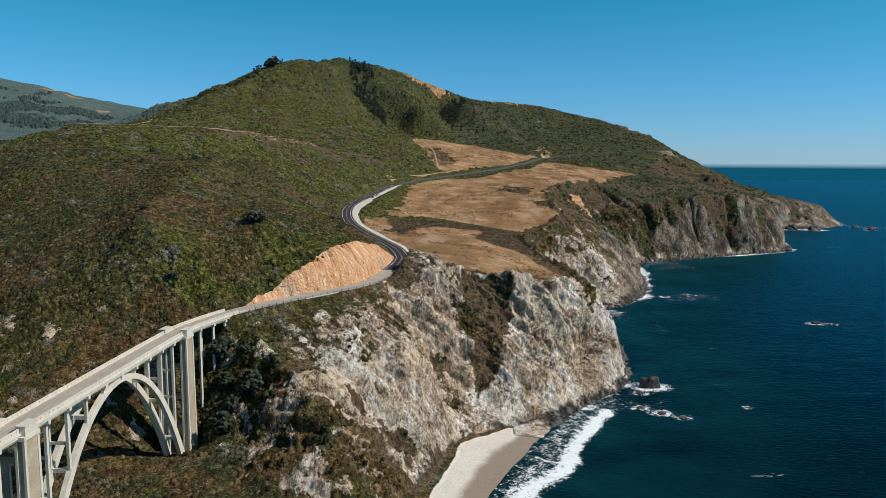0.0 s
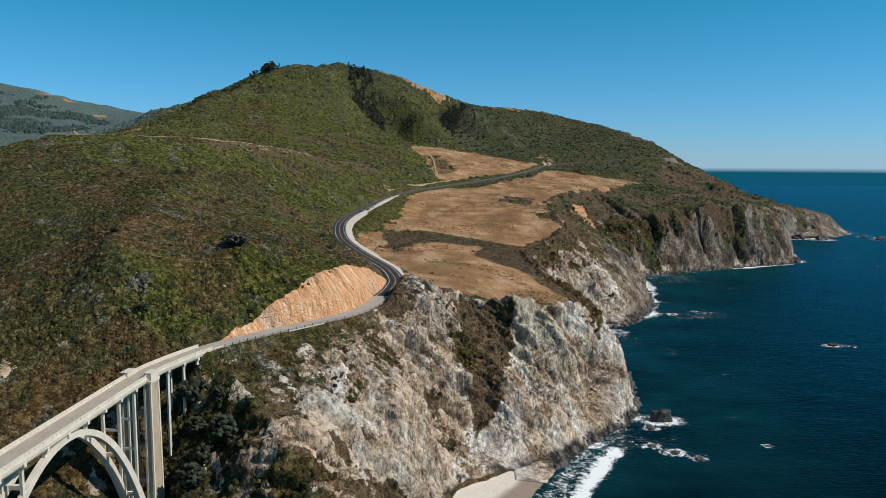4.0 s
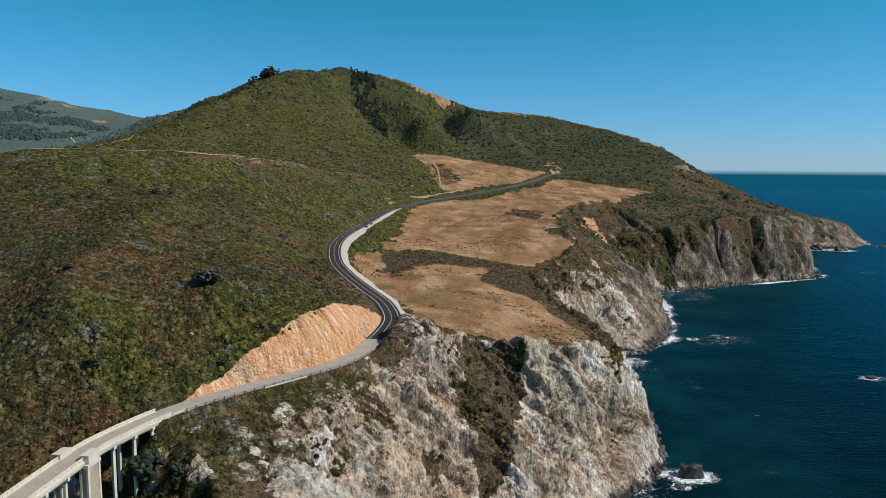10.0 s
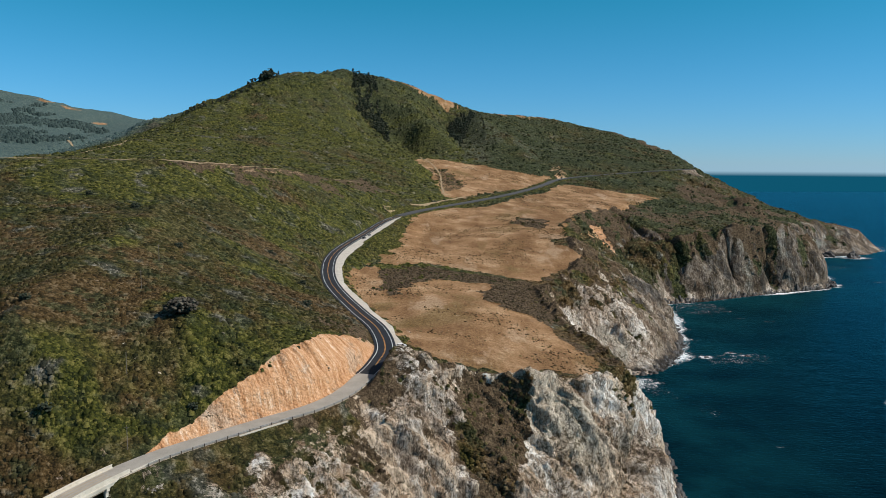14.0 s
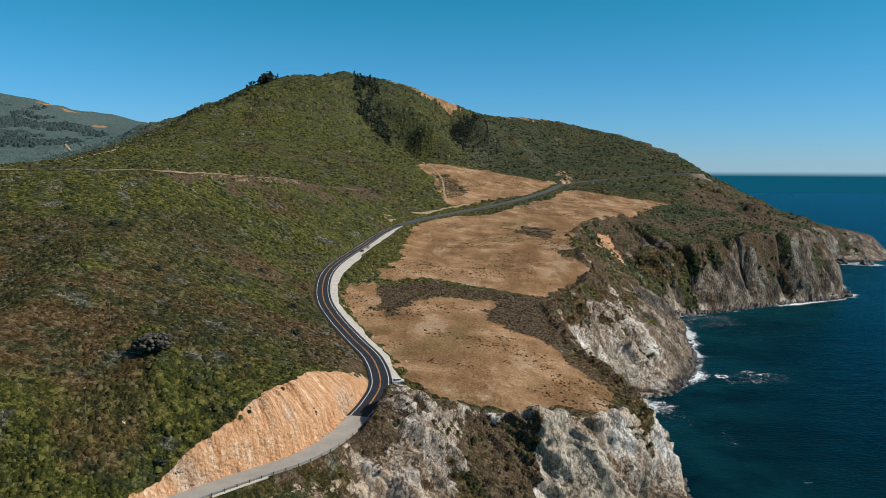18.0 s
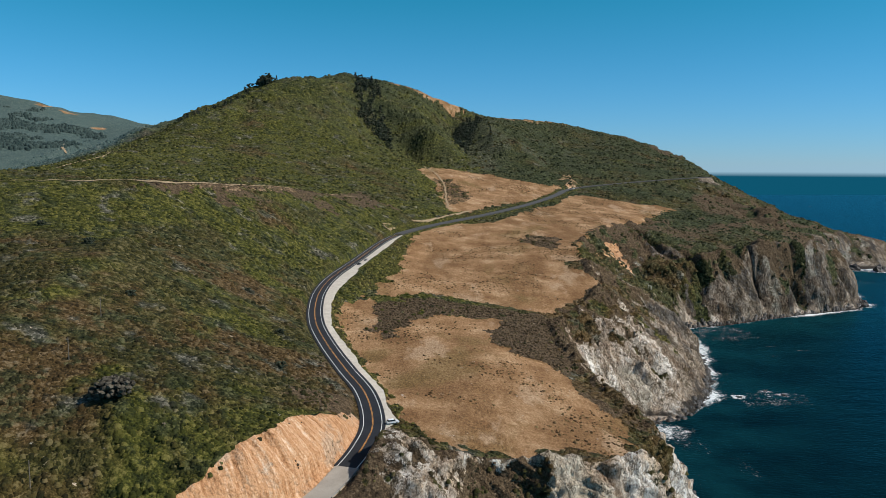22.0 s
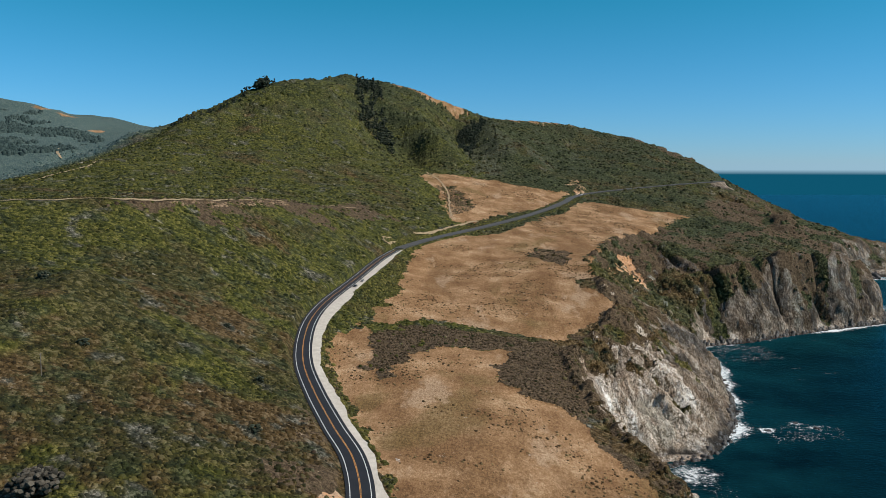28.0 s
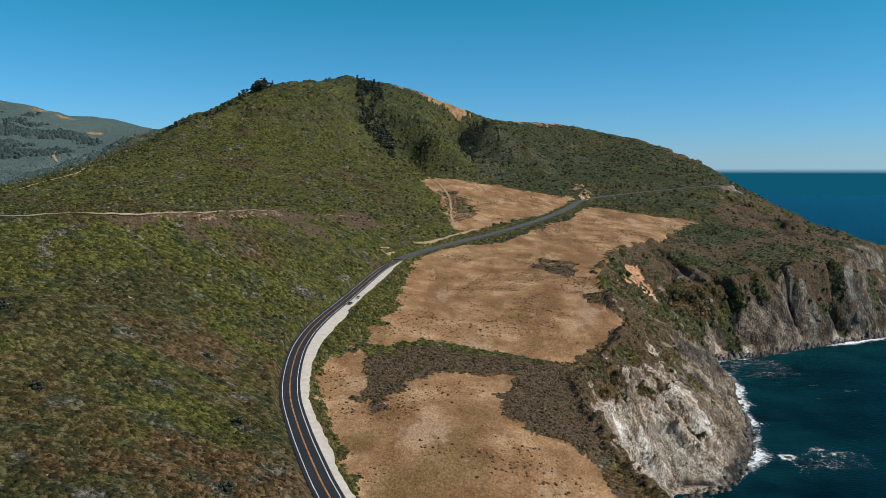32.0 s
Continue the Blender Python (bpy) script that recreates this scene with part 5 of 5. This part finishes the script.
def tree_kind(name, height, spread, clumps, seed, label, category, conic=False, limbs=5, leaves=None, fine=1.0):
    rng = np.random.RandomState(seed)
    root = empty(name)
    tagged(root, label, category)
    part("trunk", trunk_bmesh(height, height * 0.035, limbs, rng), M_BARK, root)
    bm = bmesh.new()
    for _ in range(clumps):
        t, q = 6.28 * rng.rand(), math.sqrt(rng.rand())
        z = 0.18 + 0.8 * rng.rand()
        lim = (1.05 - z) if conic else math.sqrt(max(0.05, 1 - (2 * z - 1.05) ** 2))
        lump(bm, (math.cos(t) * q * spread * lim, math.sin(t) * q * spread * lim, z * height), (0.16 + 0.16 * rng.rand()) * spread * fine, rng)
    part("crown", bm, leaves or M_DARKTREE, root)
    return root


def plant(root, spots, seed, group, lo=0.75, hi=1.25):
    rng = np.random.RandomState(seed)
    spots = list(spots)
    z = ground_at(np.array([s[0] for s in spots]), np.array([s[1] for s in spots]))[0]
    for k, ((x, y), zz) in enumerate(zip(spots, z)):
        f = lo + (hi - lo) * rng.rand()
        m = pose(x, y, float(zz) - 0.3, 0, 0, 360 * rng.rand()) @ Matrix.Scale(f, 4)
        if k == 0:
            root.matrix_world = m
        else:
            c = copy_thing(root, m)
            c.scale = (f, f, f)
        root["group"] = group


def in_patch(poly, count, seed):
    rng = np.random.RandomState(seed)
    p = np.array(poly, float)
    out = []
    while len(out) < count:
        x, y = p.min(0) + (p.max(0) - p.min(0)) * rng.rand(2)
        if inside(np.array([x]), np.array([y]), poly)[0]:
            out.append((x, y))
    return out


GULLY_ONE = [(-236, 1930), (-205, 1965), (-170, 1850), (-139, 1643), (-125, 1609), (-106, 1500), (-118, 1461), (-140, 1524), (-159, 1540), (-178, 1560), (-200, 1700)]
GULLY_TWO = [(-9, 1797), (20, 1960), (57, 1960), (54, 1876), (25, 1640), (28, 1560), (0, 1560)]
LEFT_RIDGE = [(-400, 1290), (-360, 1395), (-342, 1478), (-300, 1500), (-320, 1520), (-365, 1500), (-395, 1400), (-425, 1310)]
FOREST = [(-850, 1850), (-930, 2100), (-1080, 2380), (-1350, 2500), (-1500, 2450), (-1350, 2050), (-1000, 1750)]
for poly, n, seed, h, label, group in ((GULLY_ONE, 110, 1, 14, "dark evergreen tree in a steep hillside gully", "trees in the upper gully"),
                                       (GULLY_TWO, 120, 2, 12, "dark evergreen tree on a shaded spur", "trees in the southern gully"),
                                       (LEFT_RIDGE, 50, 3, 7, "dark wind-bent tree along the ridge crest", "trees along the ridge")):
    spots = in_patch(poly, n, seed)
    half = n // 2
    plant(tree_kind("evergreen_tree", h, h * 0.42, 22, seed, label, "tree", True, 2), spots[:half], seed, group)
    plant(tree_kind("evergreen_tree", h * 0.8, h * 0.5, 22, seed + 20, label, "tree", False, 2), spots[half:], seed + 9, group)
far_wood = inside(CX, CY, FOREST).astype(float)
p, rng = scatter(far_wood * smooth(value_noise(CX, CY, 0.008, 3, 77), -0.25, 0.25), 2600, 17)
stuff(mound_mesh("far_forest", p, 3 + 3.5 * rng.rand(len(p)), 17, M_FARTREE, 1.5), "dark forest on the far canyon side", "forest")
knob_tree = tree_kind("evergreen_tree", 12, 6.0, 34, 41, "dark squat tree on the rocky hilltop knob", "tree", False, 2)
plant(knob_tree, in_patch([(-345, 1478), (-322, 1478), (-318, 1500), (-345, 1500)], 20, 41), 41, "trees on the knob")
cypress = tree_kind("cypress", 5.5, 6.2, 260, 31, "broad dark cypress with bare grey twigs on the scrub slope", "tree", False, 16, M_CYPRESS, 0.5)
plant(cypress, [(-95, 381)], 31, "lone cypress", 1.0, 1.0)
pine = tree_kind("coast_live_oak", 9, 4.6, 60, 33, "dark leafy tree beside the bridge tower", "tree", False, 6)
plant(pine, [(-87, 292), (-82, 284), (-90, 300), (-80, 298), (-84, 276), (-76, 288)], 33, "trees beside the bridge", 0.6, 1.1)
small = tree_kind("round_shrub", 2.6, 2.2, 26, 35, "dark round evergreen shrub standing out of the scrub", "shrub", False, 3)
plant(small, [(-147, 369), (-80, 347), (-62, 452), (-120, 330), (-75, 505), (-128, 470), (-170, 520), (-105, 560), (-118, 640), (-215, 560)], 35, "dark shrubs in the scrub", 0.7, 1.2)

# ---------------------------------------------------------------- trails
def draped(name, pts, width, lift, mat, label, spacing=5.0):
    line = curve(pts, spacing)[:, :2]
    line = line + 0.8 * np.stack([value_noise(line[:, 0], line[:, 1], 0.06, 2, 81), value_noise(line[:, 0], line[:, 1], 0.06, 2, 82)], 1)
    t = np.gradient(line, axis=0)
    t /= np.linalg.norm(t, axis=1)[:, None] + 1e-9
    nrm = np.stack([t[:, 1], -t[:, 0]], 1)
    bm = bmesh.new()
    rows = []
    for o in (-0.5, 0.0, 0.5):
        w = width * (0.8 + 0.3 * value_noise(line[:, 0], line[:, 1], 0.1, 2, 83 + int(o * 2)))
        q = line + nrm * (o * w)[:, None]
        z = ground_at(q[:, 0], q[:, 1])[0]
        rows.append([bm.verts.new((a, b, c + lift)) for (a, b), c in zip(q, z)])
    for a, b in zip(rows, rows[1:]):
        for i in range(len(a) - 1):
            bm.faces.new((a[i], b[i], b[i + 1], a[i + 1]))
    bmesh.ops.recalc_face_normals(bm, faces=bm.faces)
    ob = part(name, bm, mat)
    for f in ob.data.polygons:
        f.use_smooth = True
    return tagged(ob, label, "trail", kind="structure")


TRAIL = [p[:2] for p in BREAKS["trail"]]
draped("trail", TRAIL[:7], 2.0, 0.8, M_TRAIL, "narrow pale dirt trail cut across the slope")
draped("trail", [(-128, 925), (-116, 955), (-104, 983)], 1.8, 0.7, M_TRAIL, "narrow pale dirt trail cut across the slope")
draped("trail", [(-376, 875), (-379, 902), (-380, 950), (-381, 989), (-400, 1060)], 2.2, 0.8, M_TRAIL, "faint dirt trail along the hill crest")
draped("trail", [(-48, 1345), (-41, 1327), (-23, 1281), (-13, 1225), (-10, 1165), (-9, 1115), (-6, 1067)], 3.0, 0.8, M_TRAIL, "pale dirt track beside the upper field")
draped("track", [(-42, 962), (-28, 978), (-12, 1007), (8, 1045), (24, 1068)], 4.5, 0.9, M_TRAIL, "pale gravel pull-out beside the highway")
draped("track", [(-57, 920), (-63, 905), (-68, 913), (-62, 925)], 2.2, 0.7, M_TRAIL, "small pale turning loop at the trailhead", 3.0)
draped("track", [(-896, 1870), (-882, 1841), (-860, 1800), (-842, 1779)], 6.0, 3.0, M_TRAIL, "pale dirt road on the far canyon side", 20.0)
# broken bank of bare earth above the trail
p, rng = scatter(((np.abs(line_distance(CX, CY, [(-196, 690), (-180, 715), (-161, 804), (-150, 845)])[0] - 4.5) < 3) & (CX > -200)).astype(float) * smooth(value_noise(CX, CY, 0.06, 3, 75), -0.1, 0.3), 260, 14)
stuff(mound_mesh("earth_bank", p, 0.6 + 1.1 * rng.rand(len(p)) ** 2, 14, surface("bare_pink_earth", (0.13, 0.085, 0.05), (0.30, 0.205, 0.13), 0.2, 0.95, 0.1, 2.0, 0.6, 0.2, island=True), 0.6), "broken bank of bare pinkish earth above the trail", "earth")

# ---------------------------------------------------------------- poles on the slope
pole = empty("pole")
tagged(pole, "thin weathered grey wooden pole standing in the scrub", "pole", "poles on the slope")
bm = bmesh.new()
bmesh.ops.create_cone(bm, cap_ends=True, segments=8, radius1=0.16, radius2=0.10, depth=8.0)
bmesh.ops.translate(bm, verts=bm.verts, vec=(0, 0, 3.5))
part("shaft", bm, M_BARK, pole)
bm = bmesh.new()
box(bm, -0.7, 0.7, -0.06, 0.06, 6.8, 6.95)
part("crossarm", bm, M_BARK, pole)
for k, (x, y) in enumerate([(-93, 326), (-118, 400), (-126, 439), (-103, 350)]):
    m = pose(x, y, low_ground(x, y), 0, 0, 40 * k)
    if k == 0:
        pole.matrix_world = m
    else:
        copy_thing(pole, m)

# ---------------------------------------------------------------- rocks in the surf and at the cliff foot
def rock_mesh(seed, w, d, h):
    rng = np.random.RandomState(seed)
    bm = bmesh.new()
    bmesh.ops.create_icosphere(bm, subdivisions=3, radius=1.0)
    off = Vector((rng.rand() * 50, rng.rand() * 50, rng.rand() * 50))
    for v in bm.verts:
        n = noise.noise(v.co * 1.3 + off) * 0.45 + noise.noise(v.co * 3.1 + off) * 0.25 + noise.noise(v.co * 7 + off) * 0.10
        c = v.co * (1 + n)
        v.co = Vector((c.x * w, c.y * d, max(c.z, -0.4) * h))
    return bm


for k, (rx, ry, rr, rh) in enumerate(SEA_ROCKS):
    ob = part("sea_rock", rock_mesh(100 + k, rr * 0.8, rr * 0.6, rh * 1.1), M_SEAROCK)
    ob.matrix_world = pose(rx, ry, 0.2, 0, 0, 57 * k)
    tagged(ob, "dark wet rock standing out of white surf", "rock", "rocks in the surf")
foot = smooth(7 - g_off[:-1, :-1], 0, 4) * (CZ > -0.6) * (CZ < 4) * (CX > 40) * (CY > 352) * (CY < 1300)
p, rng = scatter(foot.astype(float), 1100, 15)
p[:, 2] = np.maximum(p[:, 2], 0.1)
stuff(mound_mesh("boulders", p, 0.5 + 2.2 * rng.rand(len(p)) ** 3, 15, M_SEAROCK, 0.9), "dark fallen boulders along the foot of the cliffs", "boulders")

# ---------------------------------------------------------------- parked cars
M_GLASS = surface("dark_car_glass", (0.010, 0.012, 0.014), (0.02, 0.022, 0.025), 1.0, 0.12, 0.5, 5.0, 0.0, 0.01)
M_TYRE = surface("black_rubber", (0.012, 0.012, 0.012), (0.025, 0.025, 0.025), 2.0, 0.9, 0.2, 9.0, 0.1, 0.01)
M_RIM = surface("grey_alloy", (0.30, 0.30, 0.31), (0.45, 0.45, 0.46), 2.0, 0.35, 0.5, 9.0, 0.0, 0.01)
M_LAMP = surface("clear_lamp_lens", (0.45, 0.45, 0.45), (0.6, 0.6, 0.6), 2.0, 0.2, 0.5, 9.0, 0.0, 0.01)


def car(x, y, z, rz, paint, label):
    root = empty("car", (x, y, z), rz)
    tagged(root, label, "car", "parked cars")
    bm = bmesh.new()
    prof = [(-2.25, 0.35), (-2.28, 0.80), (-2.10, 0.98), (-0.95, 1.02), (2.05, 1.05), (2.25, 0.85), (2.25, 0.35)]
    for s in (-1, 1):
        for px, pz in prof:
            bm.verts.new((px, s * 0.90, pz))
    bm.verts.ensure_lookup_table()
    k = len(prof)
    for i in range(k):
        j = (i + 1) % k
        bm.faces.new((bm.verts[i], bm.verts[j], bm.verts[k + j], bm.verts[k + i]))
    bm.faces.new(bm.verts[:k][::-1])
    bm.faces.new(bm.verts[k:])
    bmesh.ops.recalc_face_normals(bm, faces=bm.faces)
    bmesh.ops.bevel(bm, geom=bm.edges[:], offset=0.08, segments=2, affect="EDGES")
    part("body", bm, paint, root)
    bm = bmesh.new()
    v = [bm.verts.new(c) for s in (-1, 1) for c in ((-1.15, s * 0.84, 1.0), (-0.45, s * 0.68, 1.55), (1.55, s * 0.68, 1.55), (2.0, s * 0.84, 1.0))]
    for f in ((0, 1, 2, 3), (7, 6, 5, 4), (0, 4, 5, 1), (2, 6, 7, 3), (3, 7, 4, 0)):
        bm.faces.new([v[i] for i in f])
    bm.faces.new((v[1], v[5], v[6], v[2]))
    bmesh.ops.recalc_face_normals(bm, faces=bm.faces)
    part("windows", bm, M_GLASS, root, "dark tinted glass")
    bm = bmesh.new()
    box(bm, -0.5, 1.6, -0.70, 0.70, 1.54, 1.62, 0.95)
    part("roof", bm, paint, root)
    for wx in (-1.4, 1.4):
        for s in (-1, 1):
            bm = bmesh.new()
            bmesh.ops.create_cone(bm, cap_ends=True, segments=16, radius1=0.34, radius2=0.34, depth=0.24)
            bmesh.ops.rotate(bm, verts=bm.verts, matrix=Matrix.Rotation(radians(90), 3, "X"))
            bmesh.ops.translate(bm, verts=bm.verts, vec=(wx, s * 0.84, 0.34))
            wheel = part("wheel", bm, M_TYRE, root)
            bm = bmesh.new()
            bmesh.ops.create_cone(bm, cap_ends=True, segments=12, radius1=0.2, radius2=0.2, depth=0.26)
            bmesh.ops.rotate(bm, verts=bm.verts, matrix=Matrix.Rotation(radians(90), 3, "X"))
            bmesh.ops.translate(bm, verts=bm.verts, vec=(wx, s * 0.845, 0.34))
            part("rim", bm, M_RIM, wheel)
    for s in (-1, 1):
        bm = bmesh.new()
        box(bm, -2.31, -2.2, s * 0.62 - 0.18, s * 0.62 + 0.18, 0.68, 0.82)
        part("headlight", bm, M_LAMP, root)


P_WHITE = surface("white_car_paint", (0.70, 0.70, 0.70), (0.78, 0.78, 0.78), 1.0, 0.3, 0.5, 5.0, 0.0, 0.01)
P_DARK = surface("dark_car_paint", (0.02, 0.02, 0.022), (0.035, 0.035, 0.04), 1.0, 0.3, 0.5, 5.0, 0.0, 0.01)
P_GREY = surface("grey_car_paint", (0.25, 0.25, 0.26), (0.32, 0.32, 0.33), 1.0, 0.3, 0.5, 5.0, 0.0, 0.01)
car(-16.2, 429, 74.0, 200, P_WHITE, "white hatchback parked on the gravel at the bend")
car(-68.0, 727, 92.7, 75, P_DARK, "dark car parked on the gravel shoulder")
car(-65.4, 746, 93.5, 80, P_GREY, "grey car parked on the gravel shoulder")
car(203, 1388, 133.6, 60, P_DARK, "dark car on the far bend of the highway")
car(190, 1372, 132.4, 60, P_WHITE, "white car on the far bend of the highway")
